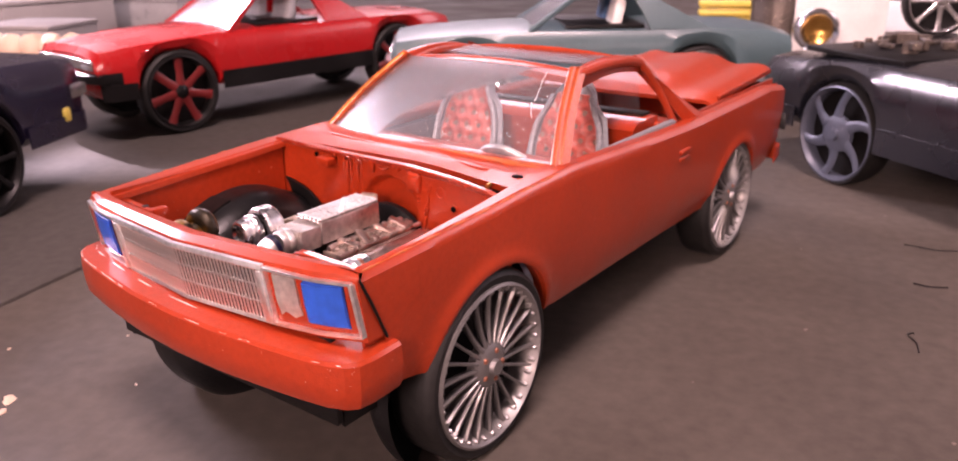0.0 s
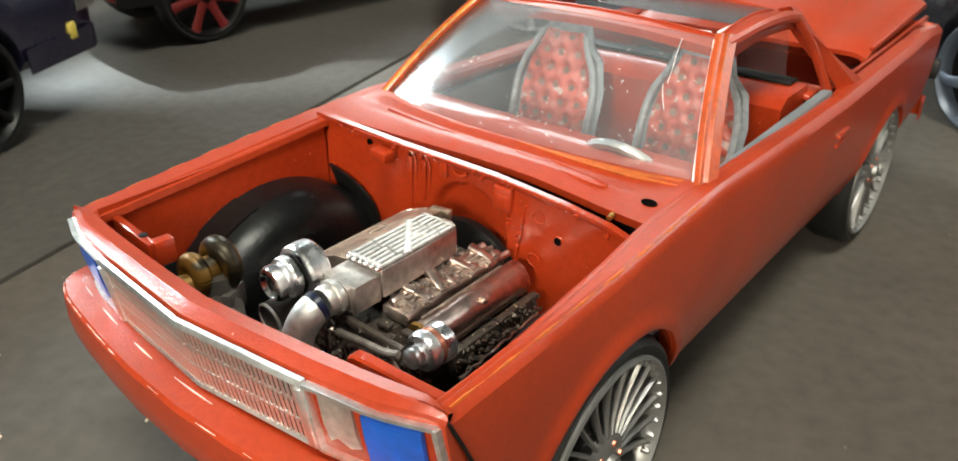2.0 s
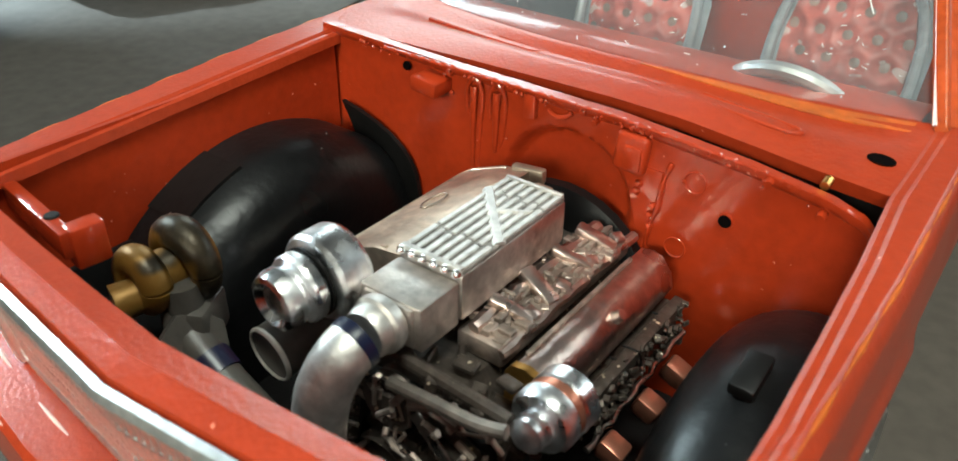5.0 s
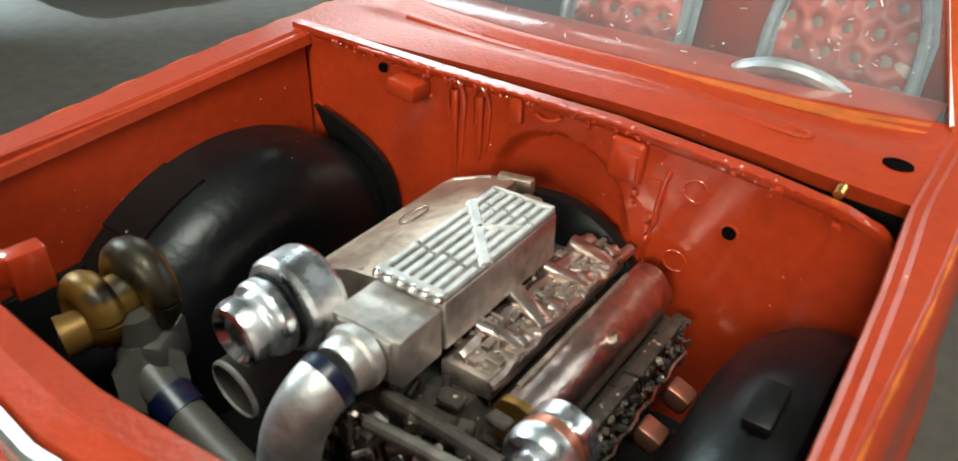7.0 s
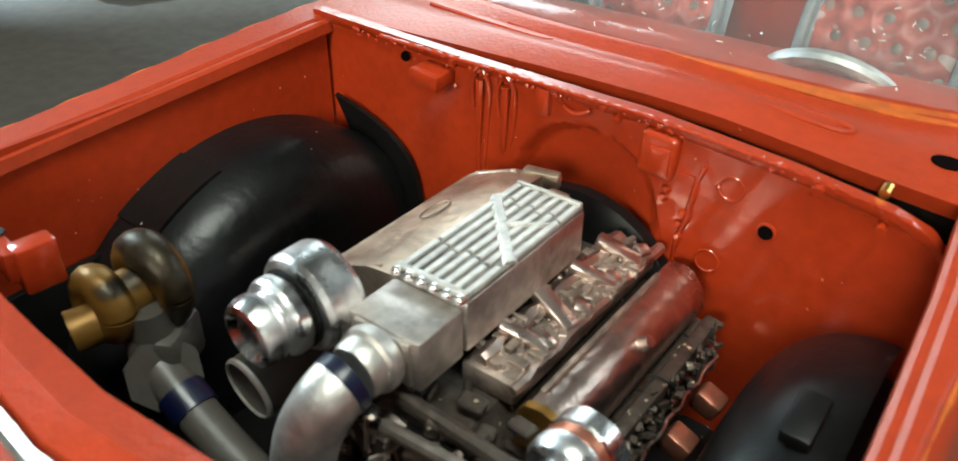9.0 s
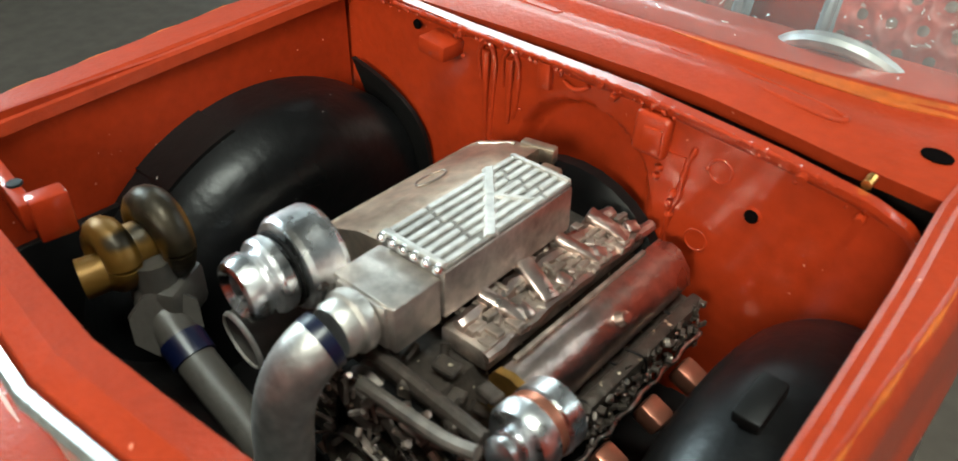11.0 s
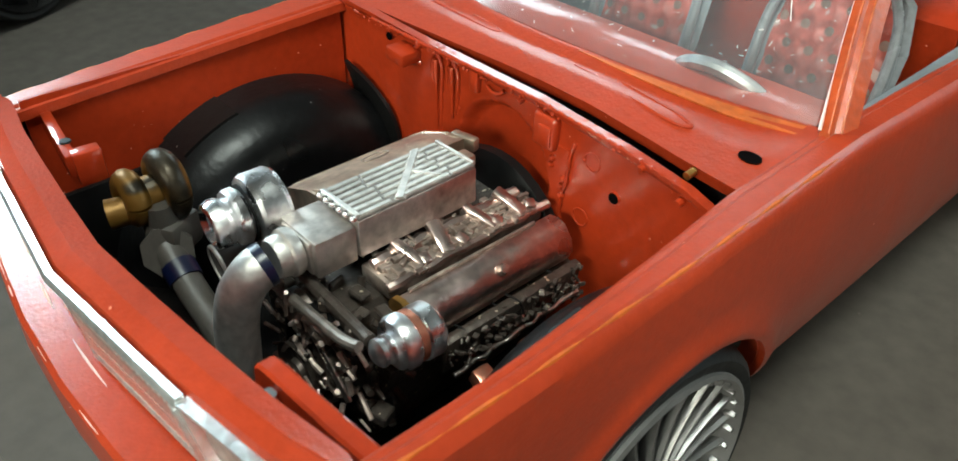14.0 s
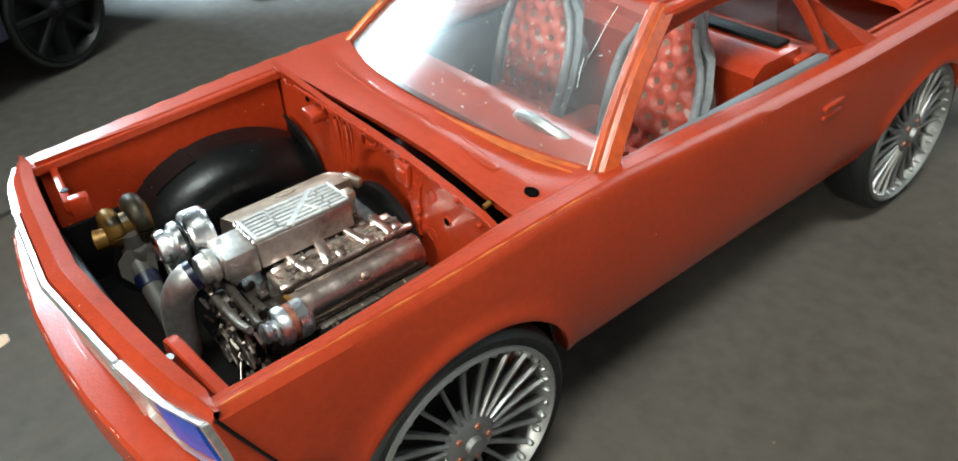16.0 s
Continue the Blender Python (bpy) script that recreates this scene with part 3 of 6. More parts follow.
def grille(car):
    """Chrome frame with many upright bars, bent forward at the middle."""
    def face(x, out, z=1.13):
        return line(abs(x), NOSE) + 0.004 - out + 0.036 * (1.13 - z) / 0.25
    bm = bmesh.new()
    for z0, z1, o in ((0.884, 0.900, 0.018), (1.116, 1.142, 0.024)):
        h = z1 - z0
        loft(bm, [[(x, face(x, 0.0, z0), z0), (x, face(x, o * 0.8, z0), z0), (x, face(x, o, z0), z0 + h * 0.25), (x, face(x, o * 0.92, z0), z0 + h * 0.6), (x, face(x, o * 0.6, z1), z0 + h * 0.9), (x, face(x, 0.0, z1), z1)] for x in np.linspace(-0.483, 0.483, 21)])
    for s in (-1, 1):
        box(bm, (s * 0.468, face(0.468, 0.010, 1.008), 1.008), (0.028, 0.030, 0.218), Matrix.Rotation(0.143, 4, "X"), bevel=0.004)
    frame_ob = part("grille", bm, TRIM_SILVER, car, "chrome grille of many fine upright bars")
    bm = bmesh.new()
    rings = [[(x, face(x, -0.002, 0.895), 0.895), (x, face(x, 0.005, 0.895), 0.895), (x, face(x, 0.005, 1.12), 1.12), (x, face(x, -0.002, 1.12), 1.12)] for x in np.linspace(-0.46, 0.46, 21)]
    loft(bm, rings)
    part("backing", bm, GRILLE_DARK, frame_ob, "dark grey metal behind the bars")
    bm = bmesh.new()
    loft(bm, [[(-0.0042, lean, z), (-0.0022, lean - 0.006, z), (0.0022, lean - 0.006, z), (0.0042, lean, z)] for z, lean in ((0.897, 0.0336), (1.0, 0.0187), (1.12, 0.0014))])
    me = mesh_of("bar", bm, BAR_CHROME)
    for k in range(48):
        x = -0.451 + 0.902 * k / 47
        piece("bar", me, frame_ob, Matrix.Translation((x, face(x, 0.006), 0)))
    bm = bmesh.new()
    for z in (0.97, 1.045):
        loft(bm, [[(x, face(x, 0.004, z), z - 0.004), (x, face(x, 0.0115, z), z - 0.003), (x, face(x, 0.0115, z), z + 0.003), (x, face(x, 0.004, z), z + 0.004)] for x in np.linspace(-0.46, 0.46, 21)])
    part("crossbar", bm, TRIM_SILVER, frame_ob)
    return frame_ob


def headlamps(car):
    for s in (-1, 1):
        def at(x, out, z):
            return (s * x, line(x, NOSE) + 0.008 - out + 0.036 * (1.13 - z) / 0.25, z)
        bm = bmesh.new()
        loop = [(0.486, 1.128), (0.846, 1.118), (0.856, 0.900), (0.486, 0.893)]
        w = 0.012
        for (xa, za), (xb, zb) in zip(loop, loop[1:] + loop[:1]):
            rings = []
            for f in np.linspace(0, 1, 7):
                x, z = xa + (xb - xa) * f, za + (zb - za) * f
                flat = abs(zb - za) < abs(xb - xa)
                dx, dz = (0, w) if flat else (w, 0)
                rings.append([at(x - dx / 2, 0.0, z - dz / 2), at(x - dx / 2, 0.024, z - dz / 2), at(x + dx / 2, 0.024, z + dz / 2), at(x + dx / 2, 0.0, z + dz / 2)])
            loft(bm, rings)
        bezel = part("headlamp", bm, TRIM_SILVER, car, "chrome lamp surround with hand-painted blue lens")
        bm = bmesh.new()
        sheet(bm, [[at(x, o, z) for z, o in ((0.925, 0.006), (0.935, 0.018), (1.02, 0.021), (1.098, 0.018), (1.106, 0.006))] for x in ((0.655, 0.662, 0.73, 0.803, 0.810) if s > 0 else (0.565, 0.572, 0.65, 0.735, 0.742))], lambda i, j: (0, 0.012, 0))
        part("lens", bm, BLUE, bezel, "blue painted lens")
        if s < 0:
            continue
        bm = bmesh.new()
        sheet(bm, [[at(x, o, z) for z, o in ((0.93 + 0.02 * (i % 2), 0.004), (1.0, 0.013), (1.108, 0.010))] for i, x in enumerate((0.515, 0.54, 0.58, 0.62))], lambda i, j: (0, 0.012, 0))
        part("marker_lamp", bm, SILVER, bezel, "worn silver inner lamp")


def firewall(car):
    bm = bmesh.new()
    rows = []
    for x in np.linspace(-0.79, 0.79, 141):
        top = line(x, [(-0.8, 1.215), (0.2, 1.208), (0.5, 1.186), (0.68, 1.162), (0.75, 1.14), (0.79, 1.10)])
        y = line(x, [(-0.79, 0.275), (-0.3, 0.25), (0.8, 0.235)])
        col = []
        for f in np.linspace(0, 1, 80):
            z = 0.42 + (top - 0.42) * f
            # round scoop for the gearbox hump in the middle of the wall, its roof sharp and its foot shallow
            d = math.hypot((x - 0.062) / 0.19, (z - 0.945) / 0.187)
            deep = 0.055 * min(1.0, max(0.0, (1.0 - d) * 7)) * min(1.0, max(0.25, (z - 0.78) / 0.30))
            col.append((x, y + deep, z))
        for k, (out, low) in enumerate(((0.012, 0.0), (0.012, 0.011), (0.010, 0.02))):
            col[-1 - k] = (x, y - out, top - low)
        rows.append(col)
    sheet(bm, rows, lambda i, j: (0, 0.03, 0))
    wall = part("firewall", bm, RED_DULL, car, "glossy red engine bay bulkhead with moulded ribs", angle=40)

    def add(name, make, mat=RED_DULL, label=""):
        b = bmesh.new()
        make(b)
        return part(name, b, mat, wall, label)

    y = 0.245
    add("wiper_motor_box", lambda b: (box(b, (-0.345, y - 0.03, 1.155), (0.085, 0.075, 0.042), Matrix.Rotation(0.1, 4, "Y"), 0.007)))
    for x, foot in ((-0.222, 0.925), (-0.150, 1.02)):
        add("rib", lambda b, x=x, foot=foot: (tube(b, smooth_path([(x - 0.026, y + 0.003, 1.09), (x - 0.024, y - 0.003, 1.155), (x, y - 0.006, 1.196), (x + 0.024, y - 0.003, 1.155), (x + 0.016, y + 0.001, 1.06), (x + 0.006, y + 0.003, foot)]), 0.0062, 8),
                                              tube(b, smooth_path([(x, y - 0.006, 1.172), (x - 0.002, y - 0.005, 1.10), (x - 0.006, y - 0.001, 1.02), (x - 0.008, y + 0.003, foot - 0.02)]), [0.011 - 0.0004 * k for k in range(19)], 8)))
    add("bracket", lambda b: (box(b, (-0.048, y - 0.006, 1.165), (0.036, 0.02, 0.065), bevel=0.006)))
    add("wire_clip", lambda b: tube(b, smooth_path([(0.005, y - 0.008, 1.168), (0.03, y - 0.012, 1.160), (0.055, y - 0.012, 1.166), (0.07, y - 0.008, 1.178)]), 0.006, 8))
    add("fuse_cover", lambda b: (box(b, (0.238, y - 0.010, 1.130), (0.082, 0.034, 0.098), Matrix.Rotation(0.06, 4, "Y"), bevel=0.012, seg=3), box(b, (0.246, y - 0.026, 1.122), (0.045, 0.012, 0.060), bevel=0.005)))
    duct = [(1.10, 0.205, 0.325), (1.06, 0.222, 0.322), (1.0, 0.240, 0.312), (0.95, 0.256, 0.303), (0.90, 0.268, 0.300), (0.84, 0.276, 0.298)]
    add("heater_duct", lambda b: (loft(b, [[(x0, y + 0.004, z), (x0 + 0.008, y - 0.007, z), (x1 - 0.008, y - 0.007, z), (x1, y + 0.004, z)] for z, x0, x1 in duct]),
                                  tube(b, smooth_path([(0.335, y - 0.004, 1.13), (0.322, y - 0.009, 1.07), (0.318, y - 0.010, 1.01), (0.303, y - 0.009, 0.95), (0.298, y - 0.004, 0.88)]), [0.005 + 0.0025 * math.sin(k * 1.1) for k in range(25)], 8)))
    add("lip_bead", lambda b: tube(b, [(x, y - 0.014, line(x, [(-0.8, 1.211), (0.2, 1.204), (0.5, 1.182), (0.68, 1.158), (0.75, 1.136)])) for x in np.linspace(-0.52, 0.74, 190)],
                                   [0.0045 + 0.0035 * abs(noise.noise(Vector((k * 0.37, 0.3, 0)))) + 0.002 * (k % 5 == 0) for k in range(190)], 8))
    add("drain_hole", lambda b: lathe(b, [(0, -0.003), (0.013, -0.003), (0.012, 0.002), (0, 0.003)], (-0.455, y - 0.001, 1.168), (0, -1, 0), 14), HOLE_SHADE, "small hole drawn as a near-black disc")
    for x0, z0 in ((0.262, 1.056), (0.258, 1.035), (0.305, 1.01), (0.300, 0.985), (0.302, 0.955)):
        add("paint_drip", lambda b, x0=x0, z0=z0: lathe(b, [(0, 0.014), (0.006, 0.012), (0.010, 0.004), (0.011, 0), (0, 0)], (x0, y - 0.006, z0), (0, -1, 0.2), 10))
    for x, z in ((0.10, 1.19), (-0.30, 1.19), (0.215, 1.16), (0.256, 1.165), (0.22, 1.11)):
        add("rivet", lambda b, x=x, z=z: lathe(b, [(0, 0.012), (0.008, 0.009), (0.011, 0), (0, 0)], (x, y - 0.006, z), (0, -1, 0), 8))
    for x, z in ((0.395, 1.10), (0.372, 0.92)):
        add("boss", lambda b, x=x, z=z: lathe(b, [(0.023, 0.0), (0.0245, 0.002), (0.0265, 0.002), (0.028, 0.0), (0.0255, -0.004)], (x, y - 0.0055, z), (0, -1, 0), 20, True))
    add("bolt_hole", lambda b: (lathe(b, [(0, -0.004), (0.0155, -0.004), (0.0155, 0.003), (0, 0.003)], (0.478, y - 0.009, 1.034), (0, -1, 0), 20)), HOLE_SHADE, "hole drawn as a near-black disc")
    add("hole_rim", lambda b: lathe(b, [(0.0150, -0.004), (0.0155, 0.003), (0.0185, 0.002), (0.020, -0.004)], (0.478, y - 0.008, 1.034), (0, -1, 0), 20, True))
    add("pin", lambda b: rod(b, (0.556, y, 1.168), (0.556, y - 0.03, 1.162), 0.011, 0.009, 10))
    add("pin", lambda b: rod(b, (0.671, y, 1.125), (0.671, y - 0.03, 1.122), 0.012, 0.010, 10))
    add("pin", lambda b: rod(b, (0.135, y, 1.178), (0.135, y - 0.02, 1.174), 0.010, 0.008, 10))
    add("corner_seam", lambda b: (tube(b, [(-0.768, 0.258, 0.95), (-0.768, 0.258, 1.18)], 0.008, 8), box(b, (-0.768, 0.25, 1.045), (0.03, 0.02, 0.016), bevel=0.004)))
    # splashes of thick gloss along the top lip
    rng = random.Random(4)
    b = bmesh.new()
    for k in range(110):
        x = -0.62 + 1.3 * rng.random()
        r = 0.0025 + 0.004 * rng.random()
        lip = line(x, [(-0.8, 1.212), (0.2, 1.206), (0.5, 1.184), (0.68, 1.16)])
        low = rng.random() < 0.15
        lathe(b, [(0, r * 0.9), (r * 0.7, r * 0.5), (r, 0.0)], (x, y - (0.006 if low else 0.016), lip - (0.03 + 0.16 * rng.random() ** 2 if low else 0.018 * rng.random())), (0, -1, 0.3), 8)
    tagged(part("gloss_drip", b, RED_DULL, wall), kind="stuff")
    return wall


def cowl_drop(x):
    return line(x, [(0.15, 0.0), (0.35, 0.006), (0.6, 0.019), (0.8, 0.022)])


def cowl(car):
    """The panel between the bay and the windscreen."""
    bm = bmesh.new()
    rows = []
    for x in np.linspace(-0.80, 0.80, 33):
        a = abs(x) / 0.80
        y1 = 0.485 + 0.18 * a ** 2
        z1 = 1.245 - 0.022 * a ** 2
        y0 = line(x, [(-0.8, 0.275), (-0.4, 0.290), (0.0, 0.308), (0.3, 0.312), (0.5, 0.306), (0.8, 0.290)])
        zf = line(x, [(-0.8, 1.212), (0.3, 1.212), (0.8, 1.198)])
        row = []
        for f in np.linspace(0, 1, 9):
            y = y0 + (y1 - y0) * f
            z = zf + (z1 - zf) * f + 0.004 * math.sin(f * math.pi) - (0.010 if 0.55 < f < 0.8 and a < 0.9 else 0.0)
            row.append((x, y, z - cowl_drop(x)))
        row.insert(0, (x, y0 + 0.004, zf - 0.014 - cowl_drop(x)))
        rows.append(row)
    sheet(bm, rows, lambda i, j: (0, 0.006, -0.02))
    panel = part("cowl_panel", bm, RED, car, "red cowl panel below the windscreen", angle=30)
    # black sheet that stands for the shade in the gap under the cowl
    bm = bmesh.new()
    box(bm, (0, 0.330, 1.08), (1.56, 0.012, 0.20))
    part("air_box", bm, BLACK, panel, "black sheet for the shade in the gap under the cowl")
    bm = bmesh.new()
    sheet(bm, [[(x, 0.485 + 0.18 * (x / 0.8) ** 2 - o, 1.2475 - 0.022 * (x / 0.8) ** 2 - o * 0.13 - cowl_drop(x)) for o in (0.012, 0.012 + 0.02 * min(1.0, (x - 0.1) * 2), 0.013 + 0.045 * min(1.0, (x - 0.1) * 2))] for x in np.linspace(0.12, 0.74, 13)], lambda i, j: (0, 0, -0.004))
    part("worn_band", bm, ORANGE, panel, "thin orange worn paint")
    bm = bmesh.new()
    lathe(bm, [(0, 0.0), (0.022, 0.0), (0.022, 0.003), (0, 0.003)], (0.722, 0.412, 1.1920), (0.07, -0.08, 1), 20)
    for v in bm.verts:
        v.co.x = 0.722 + (v.co.x - 0.722) * 1.35
    part("bolt_hole", bm, HOLE_SHADE, panel, "oval hole drawn as a near-black disc")
    bm = bmesh.new()
    tube(bm, smooth_path([(0.15, 0.43, 1.222), (0.40, 0.40, 1.213), (0.52, 0.395, 1.206), (0.55, 0.415, 1.205), (0.50, 0.43, 1.207), (0.30, 0.45, 1.217)]), 0.007, 8)
    part("wiper_mould", bm, RED, panel)
    bm = bmesh.new()
    tube(bm, smooth_path([(-0.55, 0.46, 1.226), (-0.30, 0.43, 1.224), (-0.18, 0.425, 1.222), (-0.16, 0.44, 1.222), (-0.3, 0.46, 1.224)]), 0.007, 8)
    part("wiper_mould", bm, RED, panel)
    return panel


WS_LOW = [((0.74 if t < 0 else 0.785) * math.sin(t) / math.sin(1.0), 0.49 + 0.17 * t ** 2, 1.247 - 0.025 * t ** 2 - (0.018 * t * t if t > 0 else 0.0)) for t in np.linspace(-1, 1, 13)]
WS_HIGH = [(0.585 * t, 1.125 + 0.03 * t ** 2, 1.582 - 0.012 * t ** 2) for t in np.linspace(-1, 1, 13)]


def cabin(car):
    """Pillars, roof with its open hatch, panes and the buttresses behind."""
    bm = bmesh.new()
    rows = [[Vector(a).lerp(Vector(b), f) + Vector((0, -0.02 * math.sin(f * math.pi), 0.012 * math.sin(f * math.pi))) for f in np.linspace(0, 1, 9)] for a, b in zip(WS_LOW, WS_HIGH)]
    sheet(bm, rows, lambda i, j: (0, 0.006, -0.006))
    pane = part("windscreen", bm, GLASS, car, "dusty scratched clear windscreen")
    pane.visible_shadow = False
    # scratch across the pane
    for way in ([(0.455, 1.09, 1.562), (0.478, 1.01, 1.525), (0.500, 0.94, 1.485), (0.515, 0.88, 1.450)], [(0.50, 0.875, 1.445), (0.525, 0.83, 1.418), (0.56, 0.78, 1.383)]):
        bm = bmesh.new()
        tube(bm, smooth_path(way), 0.0014, 6)
        part("scratch", bm, WHITE, pane)
    rng = random.Random(21)
    bm = bmesh.new()
    for k in range(90):
        i, f = rng.randint(0, len(WS_LOW) - 2), rng.uniform(0.05, 0.9) ** 1.3
        lift = Vector((0, -0.02 * math.sin(f * math.pi) - 0.003, 0.012 * math.sin(f * math.pi) + 0.003))
        u = rng.random()
        foot, head = Vector(WS_LOW[i]).lerp(Vector(WS_LOW[i + 1]), u), Vector(WS_HIGH[i]).lerp(Vector(WS_HIGH[i + 1]), u)
        at, up = foot.lerp(head, f) + lift, (head - foot).normalized()
        turn, size = rng.uniform(0, 6.3), rng.uniform(0.002, 0.009)
        way = []
        for q in range(5):
            way.append(at + size * (Vector((1, 0, 0)) * math.cos(turn) + up * math.sin(turn)) * (q / 4 - 0.5) * 2)
            turn += rng.uniform(-0.5, 0.5)
        tube(bm, way, rng.uniform(0.0005, 0.0010), 4)
    tagged(part("dust_fibre", bm, WHITE, pane, "white dust and fibres"), kind="stuff")
    for s in (-1, 1):
        low, high = Vector((-0.765, 0.655, 1.205) if s < 0 else (0.808, 0.650, 1.195)), Vector((s * 0.605, 1.150, 1.570))
        rings = []
        for f in np.linspace(-0.02, 1.03, 11):
            p = low.lerp(high, f) + Vector((0, -0.02 * math.sin(f * math.pi), 0.012 * math.sin(f * math.pi)))
            rings.append([p + Vector(o) for o in ((-s * 0.035, -0.022, 0.004), (-s * 0.030, -0.030, 0.014), (-s * 0.004, -0.028, 0.020), (0, -0.016, 0.016), (s * 0.016, -0.004, 0.016), (s * 0.022, 0.012, 0.010), (s * 0.030, 0.045, 0.004), (s * 0.022, 0.056, -0.01), (-s * 0.02, 0.03, -0.012))])
        bm = bmesh.new()
        loft(bm, rings)
        pillar = part("windscreen_pillar", bm, PILLAR_PAINT, car, angle=25)
        worn = (((-s * 0.022, -0.0290, 0.0150), 0.0075, AMBER_WORN),) if s < 0 else (((-s * 0.008, -0.0280, 0.0180), 0.0024, ORANGE), ((s * 0.013, -0.006, 0.0150), 0.0024, ORANGE))
        for o, r, coat in worn:
            bm = bmesh.new()
            tube(bm, [low.lerp(high, f) + Vector((0, -0.02 * math.sin(f * math.pi), 0.012 * math.sin(f * math.pi))) + Vector(o) for f in np.linspace(0.0, 1.0, 9)], r, 8)
            part("worn_edge", bm, coat, pillar, "paint worn to golden orange on the edge")
        bm = bmesh.new()
        tube(bm, [low.lerp(high, f) + Vector((-s * 0.031, -0.029, 0.0165)) + Vector((0, -0.02 * math.sin(f * math.pi), 0.012 * math.sin(f * math.pi))) for f in np.linspace(0.0, 0.97, 9)], [0.005, 0.003, 0.001, 0.0012, 0.0008, 0.001, 0.0008, 0.001, 0.003], 8)
        part("worn_edge", bm, WORN, pillar, "pale rubbed edge beside the glass")
    # roof: a shallow crown with a wide open hatch
    bm = bmesh.new()
    ys = [1.13, 1.15, 1.18, 1.220, 1.221, 1.40, 1.55, 1.780, 1.781, 1.80, 1.83, 1.86]
    xs = [-0.635, -0.62, -0.59, -0.565, -0.55, -0.549, -0.25, 0.0, 0.25, 0.549, 0.55, 0.565, 0.59, 0.62, 0.635]

    def roof_z(x, y):
        return 1.615 - 0.035 * (x / 0.62) ** 2 - 0.045 * ((y - 1.5) / 0.36) ** 2 - (0.03 if abs(x) > 0.63 else 0.0)
    tops = {(i, j): bm.verts.new((x * line(y, [(1.13, 0.97), (1.5, 1.0), (1.86, 1.0)]), y, roof_z(x, y))) for i, y in enumerate(ys) for j, x in enumerate(xs)}
    for i in range(len(ys) - 1):
        for j in range(len(xs) - 1):
            if 4 <= i < 7 and 5 <= j < 9:
                continue
            bm.faces.new((tops[i, j], tops[i, j + 1], tops[i + 1, j + 1], tops[i + 1, j]))
    got = bmesh.ops.extrude_face_region(bm, geom=list(bm.faces))
    bmesh.ops.translate(bm, vec=(0, 0, -0.035), verts=[v for v in got["geom"] if isinstance(v, bmesh.types.BMVert)])
    roof = part("roof", bm, RED, car, "red roof with a wide open hatch", angle=30)
    bm = bmesh.new()
    rim = [(x, 1.222) for x in np.linspace(-0.545, 0.545, 9)] + [(0.548, y) for y in np.linspace(1.24, 1.76, 7)] + [(x, 1.778) for x in np.linspace(0.545, -0.545, 9)] + [(-0.548, y) for y in np.linspace(1.76, 1.24, 7)]
    loft(bm, [[(x + dx * (1 if x > 0 else -1) * (abs(x) > 0.547), y + dx * (abs(x) < 0.547) * (1 if y > 1.5 else -1), roof_z(x, y) + dz) for dx, dz in ((0.010, -0.004), (0.008, 0.004), (0.0, 0.006), (-0.004, 0.0), (-0.004, -0.03))] for x, y in rim + rim[:1]])
    part("hatch_frame", bm, RED, roof, "thin raised lip round the hatch")
    bm = bmesh.new()
    box(bm, (0, 1.245, 1.560), (1.00, 0.030, 0.010), bevel=0.003)
    box(bm, (0.525, 1.50, 1.560), (0.018, 0.46, 0.010), bevel=0.003)
    part("hatch_seal", bm, WHITE, roof, "pale seal inside the hatch")
    bm = bmesh.new()
    sheet(bm, [[(x, y, 1.568) for y in (1.45, 1.77)] for x in (-0.54, 0, 0.54)], lambda i, j: (0, 0, -0.012))
    part("hatch_pane", bm, GLASS_BACK, roof, "slid back hatch pane")
    for s in (-1, 1):
        # roof side rail over the door glass
        bm = bmesh.new()
        tube(bm, smooth_path([(s * 0.612, 1.14, 1.555), (s * 0.632, 1.4, 1.575), (s * 0.640, 1.65, 1.565), (s * 0.645, 1.82, 1.535)]), 0.028, 10)
        part("roof_rail", bm, RED, car)
        # slim post at the back of the door glass
        bm = bmesh.new()
        tube(bm, smooth_path([(s * 0.645, 1.80, 1.545), (s * 0.70, 1.95, 1.38), (s * 0.77, 2.08, 1.14)]), 0.022, 10)
        part("door_post", bm, RED, car)
        # buttress that falls from the roof to the bed rail
        bm = bmesh.new()
        rings = []
        for f in np.linspace(0, 1, 11):
            y_out = 1.84 + 0.58 * f ** 1.1
            z = 1.575 - 0.43 * f ** 0.85
            x = 0.60 + 0.215 * f ** 0.8
            y_in = 1.83 + 0.42 * f
            rings.append([(s * x, y_in + 0.03, z - 0.01 - 0.10 * f), (s * (x + 0.02), y_in + 0.05, z - 0.008), (s * (x + 0.012), y_out - 0.03, z + 0.006), (s * x, y_out, z - 0.004), (s * (x - 0.05), y_out, z - 0.02), (s * (x - 0.06), y_in + 0.05, z - 0.05)])
        loft(bm, rings)
        part("buttress", bm, RED, car, angle=30)
    bm = bmesh.new()
    sheet(bm, [[(x, 1.86 + 0.10 * f, 1.545 - 0.40 * f) for f in np.linspace(0, 1, 5)] for x in np.linspace(-0.60, 0.60, 9)], lambda i, j: (0, 0.006, 0))
    back = part("rear_window", bm, GLASS_BACK, car, "dusty clear rear window")
    back.visible_shadow = False


